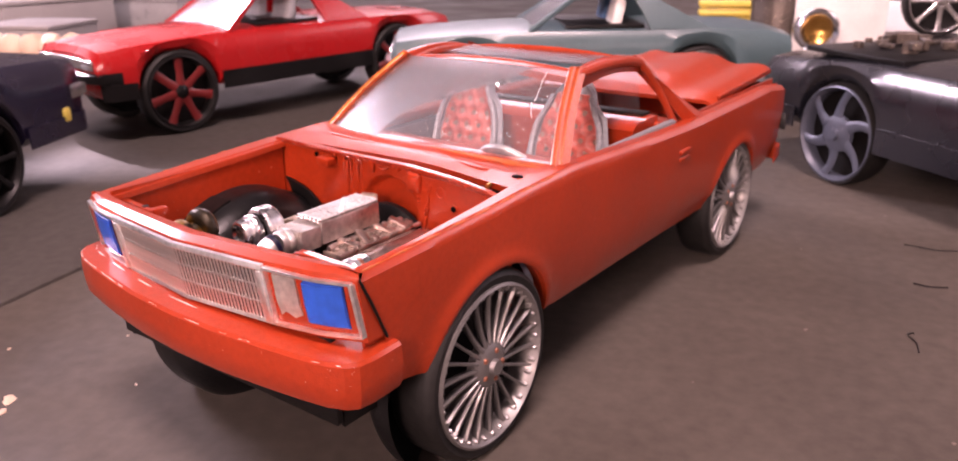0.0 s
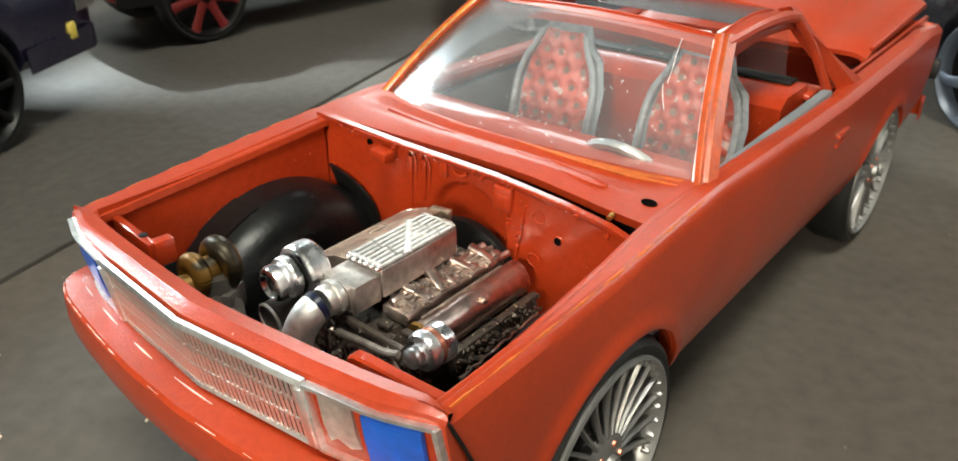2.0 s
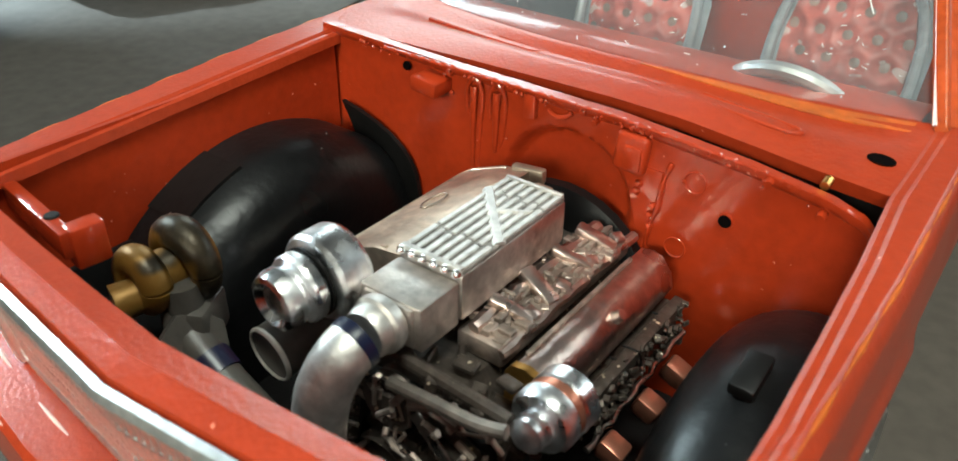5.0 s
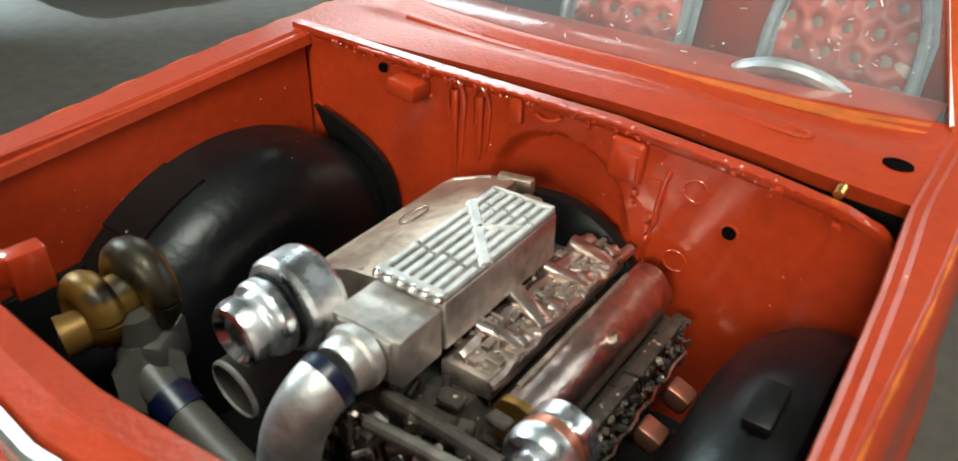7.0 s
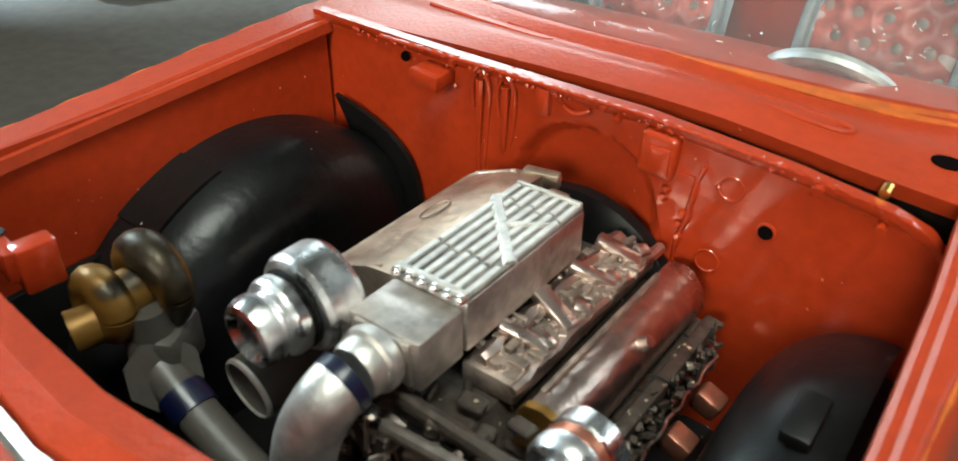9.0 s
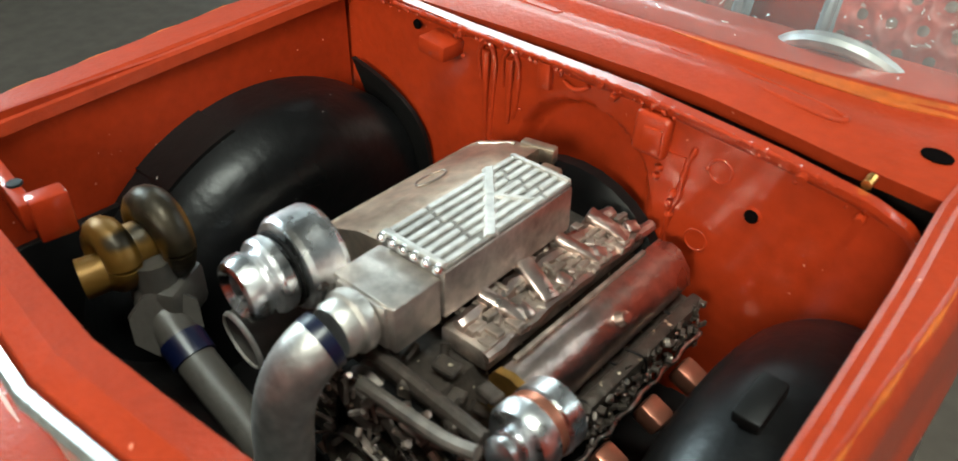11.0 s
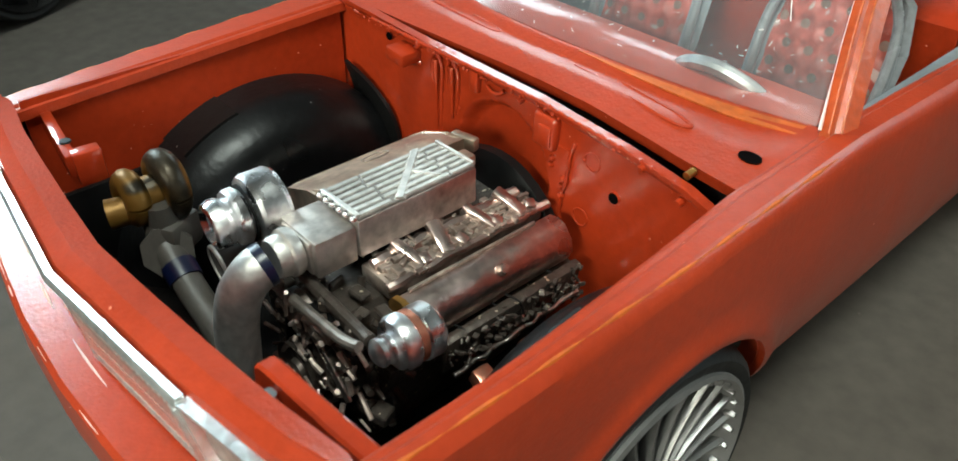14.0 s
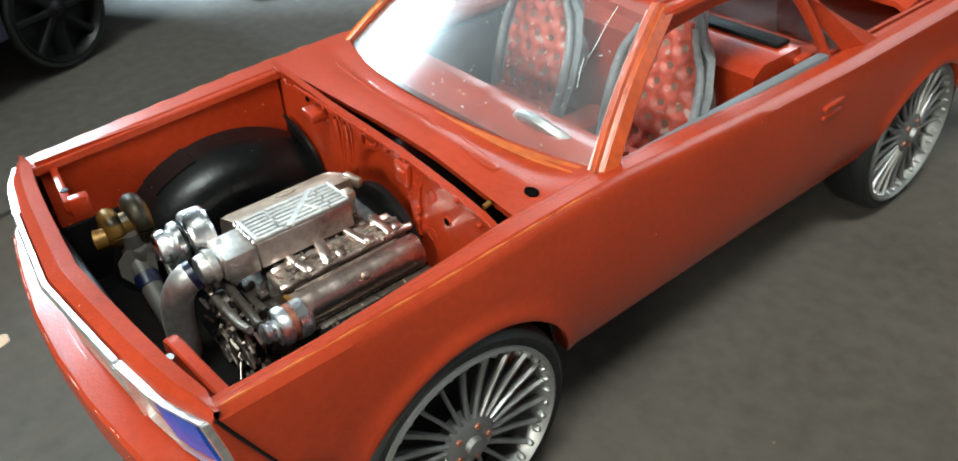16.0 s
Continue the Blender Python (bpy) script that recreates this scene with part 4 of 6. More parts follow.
def bed(car):
    bm = bmesh.new()
    box(bm, (0, 3.08, 0.74), (1.50, 1.94, 0.03))
    part("bed_floor", bm, RED_DULL, car)
    bm = bmesh.new()
    box(bm, (0, 2.10, 0.93), (1.50, 0.03, 0.44), bevel=0.005)
    box(bm, (0, 2.03, 1.145), (1.46, 0.18, 0.03), bevel=0.008)
    part("bed_bulkhead", bm, RED, car)
    bm = bmesh.new()
    loft(bm, [[(x, 4.03 - 0.02 * (x / .8) ** 2, 0.60), (x, 4.06 - 0.03 * (x / .8) ** 2, 0.80), (x, 4.05 - 0.03 * (x / .8) ** 2, 1.08), (x, 4.0, 1.10), (x, 3.98, 1.05), (x, 3.98, 0.60)] for x in np.linspace(-0.80, 0.80, 9)])
    part("tailgate", bm, RED, car)
    bm = bmesh.new()
    loft(bm, [[(x, y, 0.48), (x * 1.01, y + 0.05, 0.50), (x * 1.01, y + 0.05, 0.60), (x, y, 0.62)] for x, y in ((-0.86, 3.9), (-0.84, 4.04), (-0.6, 4.09), (0, 4.10), (0.6, 4.09), (0.84, 4.04), (0.86, 3.9))])
    part("rear_bumper", bm, RED, car)
    for s in (-1, 1):
        bm = bmesh.new()
        box(bm, (s * 0.845, 4.045, 0.80), (0.09, 0.03, 0.13), Matrix.Rotation(-0.12, 4, "X"), 0.01)
        part("tail_lamp", bm, BLACK, car, "dark tail lamp opening")
        bm = bmesh.new()
        sheet(bm, [[(s * x, y, z) for z in np.linspace(0.74, 1.14, 4)] for x, y in ((0.74, 2.14), (0.745, 3.0), (0.74, 4.0))], lambda i, j: (s * 0.02, 0, 0))
        part("bed_wall", bm, RED_DULL, car)


def hinge_side_details(car):
    for s in (-1, 1):
        bm = bmesh.new()
        sheet(bm, [[(s * line(y, [(-0.76, 0.782 + 0.042 * s), (-0.3, 0.783 + 0.043 * s), (0.26, 0.775 + 0.028 * s)]), y, z) for z in np.linspace(min(sill(y) + 0.03, 1.0) if s > 0 else 0.55, 1.135 if s > 0 else 1.17, 5)] for y in np.linspace(-0.76, 0.26, 24)], lambda i, j: (s * 0.012, 0, 0))
        part("inner_fender", bm, RED_DULL, car)
        bm = bmesh.new()
        box(bm, (s * 0.900, 1.975, 1.004), (0.026, 0.15, 0.026), bevel=0.007)
        box(bm, (s * 0.897, 1.975, 0.958), (0.022, 0.14, 0.022), bevel=0.006)
        part("door_handle", bm, RED, car)
        # gap between the lamp corner and the fender
        bm = bmesh.new()
        tube(bm, [(s * (flank(-0.79, z) + 0.001), -0.79 + min(0.15, max(0.0, (1.13 - z) * 0.45)), z) for z in np.linspace(0.86, 1.13, 7)], 0.006, 6)
        part("panel_gap", bm, BLACK, car)
        # brackets on the radiator support with an open screw hole
        bm = bmesh.new()
        if s > 0:
            loft(bm, [[(x, y0, 1.0), (x, y0, top - 0.006), (x, y0 + 0.006, top), (x, y0 + 0.034, top), (x, y0 + 0.04, top - 0.006), (x, y0 + 0.04, 1.0)]
                      for x, y0, top in ((0.498, -0.778, 1.10), (0.508, -0.778, 1.148), (0.525, -0.777, 1.158), (0.56, -0.774, 1.158), (0.70, -0.762, 1.146), (0.81, -0.750, 1.138))])
        else:
            box(bm, (-0.60, -0.725, 1.097), (0.30, 0.030, 0.06), Matrix.Rotation(-0.12, 4, "Z"), 0.006)
            box(bm, (-0.46, -0.705, 1.085), (0.045, 0.07, 0.09), Matrix.Rotation(-0.12, 4, "Z"), 0.006)
        br = part("radiator_bracket", bm, RED_DULL, car)
        bm = bmesh.new()
        lathe(bm, [(0, 0.0), (0.016, 0.0), (0.014, 0.004), (0, 0.004)], (s * 0.53, -0.728, 1.1275) if s < 0 else (0.575, -0.788, 1.135), (0, 0, 1), 12)
        part("screw", bm, CHROME if s > 0 else BLACK, br)
        # black wheel tubs that bulge into the bay
        bm = bmesh.new()
        big, yc, zc, end = (0.578, -0.095, 0.440, 0.45) if s < 0 else (0.53, -0.06, 0.455, 0.56)
        prof = [(big, 0.77)] + [(big * (0.70 + 0.30 * math.sin(a)), end + 0.18 * (1 - math.cos(a))) for a in np.linspace(math.pi / 2, 0, 12)] + [(big * 0.37, end - 0.004), (0, end - 0.004)]
        lathe(bm, prof, (0, yc, zc), (s, 0, 0), 96)
        tub = part("wheel_tub", bm, TUB_BLACK, car, "glossy black inner wheel tub")
        bm = bmesh.new()
        if s < 0:
            rows = [[(s * x, yc + (big + 0.007) * math.cos(a), zc + (big + 0.007) * math.sin(a)) for a in np.linspace(1.80, 2.15, 6)] for x in np.linspace(0.60, 0.745, 4)]
            sheet(bm, rows, lambda i, j: (0, 0.012, -0.012))
        else:
            box(bm, (0.70, yc + (big + 0.01) * math.cos(1.75), zc + (big + 0.01) * math.sin(1.75)), (0.05, 0.10, 0.03), Matrix.Rotation(0.18, 4, "X"), 0.006)
        part("battery_pad", bm, BLACK, tub)
        if s < 0:
            bm = bmesh.new()
            tube(bm, [(-0.750, yc + (big + 0.004) * math.cos(a), zc + (big + 0.004) * math.sin(a)) for a in np.linspace(2.15, 3.0, 15)], [0.001 + 0.006 * math.sin(k * math.pi / 14) for k in range(15)], 6)
            part("tub_flange", bm, GREY_SEAT, tub, "thin pale flange edge")
    # black sheet on the bulkhead: shade of the pointed opening behind the tub
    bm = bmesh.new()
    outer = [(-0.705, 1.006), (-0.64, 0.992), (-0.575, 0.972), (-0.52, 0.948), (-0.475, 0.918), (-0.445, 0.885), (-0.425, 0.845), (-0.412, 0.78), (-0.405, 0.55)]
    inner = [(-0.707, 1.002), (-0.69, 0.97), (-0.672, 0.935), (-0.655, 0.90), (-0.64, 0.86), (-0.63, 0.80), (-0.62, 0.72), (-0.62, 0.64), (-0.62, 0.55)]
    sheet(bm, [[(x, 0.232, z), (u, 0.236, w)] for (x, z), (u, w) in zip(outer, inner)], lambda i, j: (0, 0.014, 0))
    part("wheel_liner", bm, BLACK, car, "black sheet for the shade in the opening behind the tub")
    # black fillers added to close see-through gaps where the bay is dark
    bm = bmesh.new()
    box(bm, (0.70, -0.64, 0.64), (0.02, 0.26, 0.36), bevel=0.004)
    part("splash_panel", bm, BLACK, car)
    bm = bmesh.new()
    box(bm, (-0.725, -0.63, 0.66), (0.02, 0.30, 0.42), bevel=0.004)
    part("splash_panel", bm, BLACK, car)
    bm = bmesh.new()
    box(bm, (0, -0.655, 0.58), (1.46, 0.30, 0.02), bevel=0.004)
    part("front_pan", bm, BLACK, car)
    bm = bmesh.new()
    rod(bm, (0.655, 0.262, 1.172), (0.655, 0.290, 1.176), 0.010, n=10)
    part("brass_pin", bm, GOLD_BRIGHT, car, "small brass pin")
    # black panels added where the bay is dark, to close it in front and below
    bm = bmesh.new()
    box(bm, (0, -0.80, 0.72), (1.44, 0.03, 0.46), bevel=0.006)
    part("radiator", bm, BLACK, car, "black panel added where the bay front is dark")
    bm = bmesh.new()
    box(bm, (0, -0.26, 0.475), (1.36, 0.98, 0.02))
    part("bay_pan", bm, BLACK, car)
    # chassis floor
    bm = bmesh.new()
    box(bm, (0, 0.05, 0.44), (0.9, 1.3, 0.05), bevel=0.01)
    box(bm, (0, 2.1, 0.48), (1.45, 2.9, 0.05), bevel=0.01)
    for s in (-1, 1):
        box(bm, (s * 0.42, 1.65, 0.43), (0.08, 4.5, 0.10), bevel=0.01)
    rod(bm, (-0.7, 0, 0.44), (0.7, 0, 0.44), 0.03)
    rod(bm, (-0.7, 2.975, 0.44), (0.7, 2.975, 0.44), 0.04)
    part("chassis", bm, BLACK, car, "black chassis plate and axles")


PAD = [(0.74, 0.185), (0.90, 0.205), (1.10, 0.205), (1.22, 0.175), (1.30, 0.125), (1.38, 0.095)]


def interior(car):
    bm = bmesh.new()
    box(bm, (0, 1.30, 0.56), (1.46, 1.5, 0.03))
    part("cabin_floor", bm, GREY_TRIM, car)
    for s in (-1, 1):
        bm = bmesh.new()
        box(bm, (s * 0.772, 1.38, 0.92 if s > 0 else 0.84), (0.05, 1.36, 0.50), bevel=0.012)
        part("door_card", bm, GREY_TRIM, car, "grey inner door panel")
    bm = bmesh.new()
    loft(bm, [[(x, 0.60, 0.80), (x, 0.62, 1.16), (x, 0.70, 1.19), (x, 0.86, 1.17), (x, 0.90, 1.10), (x, 0.84, 0.92), (x, 0.76, 0.80)] for x in np.linspace(-0.74, 0.74, 5)])
    part("dashboard", bm, RED_DULL, car)
    # steering wheel, chrome ring with scalloped inner edge
    c, ax = Vector((0.40, 0.82, 1.085)), Vector((0, 0.80, 0.60)).normalized()
    m = Matrix.Translation(c) @ turn_to(ax)
    bm = bmesh.new()
    tube(bm, [m @ Vector((0.168 * math.cos(a), 0.168 * math.sin(a), 0)) for a in np.linspace(0, math.tau, 41)], 0.022, 10)
    wheel = part("steering_wheel", bm, SILVER, car, "chrome steering wheel with drilled inner ring")
    bm = bmesh.new()
    for k in range(26):
        a = math.tau * k / 26
        rod(bm, m @ Vector((0.165 * math.cos(a), 0.165 * math.sin(a), 0)), m @ Vector((0.138 * math.cos(a), 0.138 * math.sin(a), 0)), 0.007, n=6)
    tube(bm, [m @ Vector((0.138 * math.cos(a), 0.138 * math.sin(a), 0)) for a in np.linspace(0, math.tau, 33)], 0.008, 8)
    part("grip_ring", bm, SILVER, wheel)
    bm = bmesh.new()
    for k in range(3):
        a = math.tau * k / 3 + 0.5
        rod(bm, m @ Vector((0, 0, 0)), m @ Vector((0.14 * math.cos(a), 0.14 * math.sin(a), 0)), 0.012, n=8)
    lathe(bm, [(0, -0.02), (0.035, -0.015), (0.035, 0.015), (0, 0.02)], c, ax, 16)
    rod(bm, c, c + ax * -0.0 + Vector((0, -0.14, -0.10)), 0.018)
    part("spokes", bm, CHROME, wheel)
    # bucket seats: grey shell, red quilted pads
    for s in (-1, 1):
        seat = bmesh.new()
        rings = []
        for f, hw, y, z in ((0, 0.20, 1.30, 0.66), (0.1, 0.23, 1.40, 0.70), (0.3, 0.25, 1.48, 0.90), (0.55, 0.255, 1.53, 1.10), (0.75, 0.22, 1.57, 1.24), (0.86, 0.15, 1.585, 1.30), (0.95, 0.13, 1.59, 1.38), (1.0, 0.09, 1.595, 1.42)):
            rings.append([(s * 0.37 + hw * math.cos(a), y + 0.065 * math.sin(a) - (0.03 if abs(math.cos(a)) > 0.8 else 0), z) for a in np.linspace(0, math.tau, 17)[:-1]])
        loft(seat, rings)
        shell = part("bucket_seat", seat, GREY_SEAT, car, "grey bucket seat with red quilted pads")
        bm = bmesh.new()
        box(bm, (s * 0.37, 1.20, 0.72), (0.46, 0.48, 0.14), Matrix.Rotation(0.12, 4, "X"), 0.04, 3)
        part("seat_cushion", bm, RED_SEAT, shell)
        bm = bmesh.new()
        # pad whose lattice of red ridges stands round sunken dimples
        dents = [(s * 0.37 + (k - 2 + 0.5 * (r % 2)) * 0.088, 0.80 + 0.078 * r) for r in range(8) for k in range(5 - (r % 2)) if abs(k - 2 + 0.5 * (r % 2)) * 0.088 < line(0.80 + 0.078 * r, PAD) - 0.02]

        def pad_y(x, z):
            deep = max((math.exp(-((x - u) ** 2 + (z - w) ** 2) / 0.0011) for u, w in dents), default=0.0)
            return 1.366 + 0.27 * (z - 0.84) + 0.030 * ((x - s * 0.37) / 0.2) ** 2 + 0.022 * deep
        sheet(bm, [[(s * 0.37 + line(z, PAD) * u, pad_y(s * 0.37 + line(z, PAD) * u, z), z) for u in np.linspace(-1, 1, 37)] for z in np.linspace(0.76, 1.37, 49)], lambda i, j: (0, 0.045, 0))
        part("quilted_pad", bm, RED_SEAT, shell, "red lattice pad with sunken dimples")
        bm = bmesh.new()
        lathe(bm, [(0, 0.001), (0.014, 0.002), (0.021, 0.0), (0, -0.006)], (0, 0, 0), (0, -1, 0), 12)
        me = mesh_of("quilt_tuft", bm, TUFT)
        for x, z in dents:
            piece("quilt_tuft", me, shell, Matrix.Translation((x, pad_y(x, z) - 0.004, z)) @ Matrix.Rotation(-0.26, 4, "X"))
        for e in (-1, 1):
            bm = bmesh.new()
            tube(bm, smooth_path([(s * 0.37 + e * (line(z, PAD) + 0.024), 1.372 + 0.27 * (z - 0.84), z) for z in np.linspace(0.74, 1.36, 9)]), [0.024 - 0.010 * k / 48 for k in range(49)], 10)
            part("bolster", bm, GREY_SEAT, shell, "pale grey side bolster")
    bm = bmesh.new()
    box(bm, (0, 1.20, 0.70), (0.18, 0.7, 0.24), bevel=0.03)
    part("centre_console", bm, RED_DULL, car)
    bm = bmesh.new()
    loft(bm, [[(x, 1.70, 0.62), (x, 1.66, 1.16), (x, 1.72, 1.20), (x, 1.98, 1.20), (x, 2.0, 1.14), (x, 1.98, 0.62)] for x in (-0.70, -0.25, 0.25, 0.70)])
    part("rear_shelf", bm, RED_DULL, car, "bright red box shelf behind the seats")
    # black strip added to draw the dark gap behind the shelf
    bm = bmesh.new()
    box(bm, (0, 1.93, 1.212), (1.30, 0.09, 0.018), bevel=0.004)
    part("window_gasket", bm, BLACK, car, "black strip for the dark gap below the rear window")
    for x in (-0.38, 0.38):
        bm = bmesh.new()
        lathe(bm, [(0, 0.02), (0.05, 0.03), (0.10, 0.015), (0.14, 0.03), (0.15, 0.0), (0, 0)], (x, 1.675, 0.98), (0, -1, 0.08), 24)
        part("speaker", bm, SILVER, car, "silver speaker cone")


def engine(car):
    bm = bmesh.new()
    loft(bm, [[(x0, y, z) for x0, z in ((-0.16, 0.50), (0.30, 0.50), (0.36, 0.70), (0.40, 0.80), (0.30, 0.81), (0.25, 0.89), (-0.06, 0.90), (-0.20, 0.84), (-0.18, 0.70))] for y in (-0.42, -0.36, 0.16, 0.20)])
    block = part("engine", bm, DARK_METAL, car, "metal-plated turbo V8 engine, dark metal below")

    def add(name, make, mat, label="", angle=35):
        b = bmesh.new()
        make(b)
        return part(name, b, mat, block, label, angle)

    # intake plenum: a long box with a ribbed lid
    plenum = add("plenum", lambda b: box(b, (0.112, -0.155, 1.025), (0.160, 0.370, 0.105), bevel=0.007), PLENUM_METAL, "stained silver intake box with ribbed lid")
    b = bmesh.new()
    box(b, (0.112, -0.3995, 1.017), (0.152, 0.113, 0.100), bevel=0.006)
    box(b, (0.112, -0.458, 1.018), (0.120, 0.010, 0.088), bevel=0.004)
    part("front_block", b, PLENUM_METAL, plenum, "square end block of the intake box")
    # lid base darker than the ribs: the slots' shade is in its colour
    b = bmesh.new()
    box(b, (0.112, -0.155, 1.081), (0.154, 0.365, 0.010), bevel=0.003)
    part("lid", b, LID_SHADE, plenum, "darker lid base, slot shade put into its colour")
    # ribs on the lid, each broken by the raised crest
    for k in range(7):
        x, cut = 0.0445 + 0.0225 * k, -0.13 - 0.028 * (k - 3)
        for y0, y1 in ((-0.326, -0.235 - 0.006 * (k % 3)), (-0.228 - 0.006 * (k % 3), cut - 0.010), (cut + 0.010, -0.055 + 0.014 * (k % 2)), (-0.048 + 0.014 * (k % 2), 0.018)):
            if y1 - y0 < 0.02:
                continue
            b = bmesh.new()
            box(b, (x, (y0 + y1) / 2, 1.0875), (0.0125, y1 - y0, 0.007), bevel=0.002, seg=1)
            part("lid_rib", b, SILVER, plenum)
    for x0, y0, x1, y1 in ((0.035, -0.045, 0.188, -0.215), (0.10, -0.12, 0.172, -0.075)):
        b = bmesh.new()
        loft(b, [[(x0 + (x1 - x0) * f - 0.008, y0 + (y1 - y0) * f - 0.012, 1.085), (x0 + (x1 - x0) * f - 0.004, y0 + (y1 - y0) * f - 0.007, 1.0925), (x0 + (x1 - x0) * f + 0.004, y0 + (y1 - y0) * f + 0.007, 1.0925), (x0 + (x1 - x0) * f + 0.008, y0 + (y1 - y0) * f + 0.012, 1.085)] for f in (0, 0.5, 1)])
        part("lid_crest", b, SILVER, plenum)
    b = bmesh.new()
    box(b, (0.112, -0.334, 1.089), (0.150, 0.014, 0.011), bevel=0.003)
    box(b, (0.112, 0.023, 1.089), (0.150, 0.010, 0.011), bevel=0.003)
    part("lid_rim", b, SILVER, plenum)
    for k in range(6):
        b = bmesh.new()
        lathe(b, [(0, 0.013), (0.005, 0.012), (0.009, 0.007), (0.010, 0), (0, 0)], (0.044 + 0.0275 * k, -0.345, 1.081), (0, 0, 1), 12)
        part("bolt", b, CHROME, plenum)
    # flat bronze cover on the far bank and the near rocker cover
    add("rocker_cover", lambda b: (loft(b, [[(x, y, z) for x, z in ((-0.175, 0.90), (-0.168, 0.972), (-0.148, 1.005), (-0.045, 1.046), (0.03, 1.056), (0.03, 0.90))] for y in (-0.33, -0.315, 0.115, 0.13)])), COVER_TAN, "tan bronze rocker cover", 25)
    add("cover_bead", lambda b: tube(b, [(-0.02, -0.318, 1.050), (-0.13, -0.318, 1.0095), (-0.146, -0.312, 1.0045), (-0.149, -0.29, 1.003), (-0.149, 0.09, 1.003), (-0.145, 0.11, 1.0045), (-0.13, 0.116, 1.0095), (-0.03, 0.118, 1.048)], 0.004, 8), COVER_TAN)
    add("cover_emblem", lambda b: tube(b, [(-0.085 + 0.020 * math.cos(a), -0.09 + 0.042 * math.sin(a), 1.034 + 0.007 * math.cos(a)) for a in np.linspace(0, math.tau, 21)], 0.0022, 6), CAST, "small raised oval emblem")
    add("cover_bracket", lambda b: (box(b, (0.02, 0.140, 1.040), (0.085, 0.030, 0.040), Matrix.Rotation(0.2, 4, "Z"), 0.008), box(b, (0.10, 0.070, 1.045), (0.05, 0.04, 0.035), bevel=0.008)), COVER_TAN)
    add("rocker_cover", lambda b: (loft(b, [[(x, y, z) for x, z in ((0.303, 0.84), (0.303, 0.905), (0.314, 0.924), (0.345, 0.930), (0.368, 0.922), (0.396, 0.888), (0.404, 0.850), (0.39, 0.82), (0.33, 0.82))] for y in (-0.33, -0.315, 0.165, 0.185)])), COPPER, "dull bronze rocker cover", 40)
    add("end_flange", lambda b: loft(b, [[(x, y0, z) for x, z in ((0.300, 0.835), (0.300, 0.912), (0.314, 0.931), (0.346, 0.936), (0.372, 0.927), (0.400, 0.892), (0.407, 0.85))] for y0 in (-0.345, -0.328)]), GOLD_BRIGHT, "pale brass end flange")
    add("cover_rib", lambda b: box(b, (0.320, -0.09, 0.930), (0.010, 0.42, 0.010), bevel=0.003), CAST)
    add("filler_cap", lambda b: lathe(b, [(0, 0.022), (0.012, 0.020), (0.017, 0.0), (0, 0)], (0.384, -0.06, 0.904), (0.7, 0, 0.7), 10), COPPER)
    # lower intake: valley plate with runners and rails
    valley = add("intake_manifold", lambda b: box(b, (0.225, -0.07, 0.915), (0.115, 0.52, 0.05), bevel=0.01), CAST, "bright cast intake with runners")
    for c, size in (((0.278, -0.06, 0.928), (0.022, 0.54, 0.024)), ((0.205, -0.08, 0.95), (0.03, 0.48, 0.03))):
        b = bmesh.new()
        tube(b, [(c[0] + 0.003 * math.sin(k * 2.1), c[1] + size[1] * (k / 16 - 0.5), c[2] + 0.002 * math.sin(k * 1.3)) for k in range(17)], [size[0] * (0.50 + 0.12 * math.sin(k * 1.7) + 0.08 * (k % 2)) for k in range(17)], 8)
        part("rail", b, COPPER, valley)
    for k, y in enumerate((-0.25, -0.13, -0.01, 0.11)):
        b = bmesh.new()
        box(b, (0.232, y + (0.02, 0.0, 0.015, 0.0)[k], 0.956), (0.100, (0.030, 0.042, 0.028, 0.036)[k], 0.022), Matrix.Rotation(0.42, 4, "Y") @ Matrix.Rotation((0.32, -0.18, 0.40, 0.25)[k], 4, "Z"), 0.007)
        box(b, (0.262, y + 0.045, 0.942), (0.034, 0.03, 0.026), Matrix.Rotation(0.42, 4, "Y") @ Matrix.Rotation(0.4 * k, 4, "Z"), 0.006)
        part("runner", b, COPPER, valley)
    rng = random.Random(11)
    b = bmesh.new()
    for k in range(210):
        x, y = 0.185 + 0.092 * rng.random(), -0.31 + 0.48 * rng.random()
        box(b, (x, y, 0.950 - 0.25 * (x - 0.185) + 0.012 * rng.random()), (0.008 + 0.016 * rng.random(), 0.010 + 0.03 * rng.random(), 0.010 + 0.012 * rng.random()), Matrix.Rotation(rng.choice((0.0, 0.0, 0.5, 1.57)), 4, "Z"), 0.002, 1)
    tagged(part("fitting", b, CAST, valley), kind="stuff")
    # exhaust side: plugs and pipes under the near cover
    # dark slab added to fill the gap between rocker cover and exhaust rail
    add("head_side", lambda b: box(b, (0.418, -0.05, 0.778), (0.030, 0.47, 0.115), Matrix.Rotation(0.18, 4, "Y"), 0.008), DARK_METAL, "dark slab filling the gap beside the cylinder head")
    for k in range(4):
        y0 = -0.23 + 0.10 * k + 0.03 * math.sin(k * 2.3)
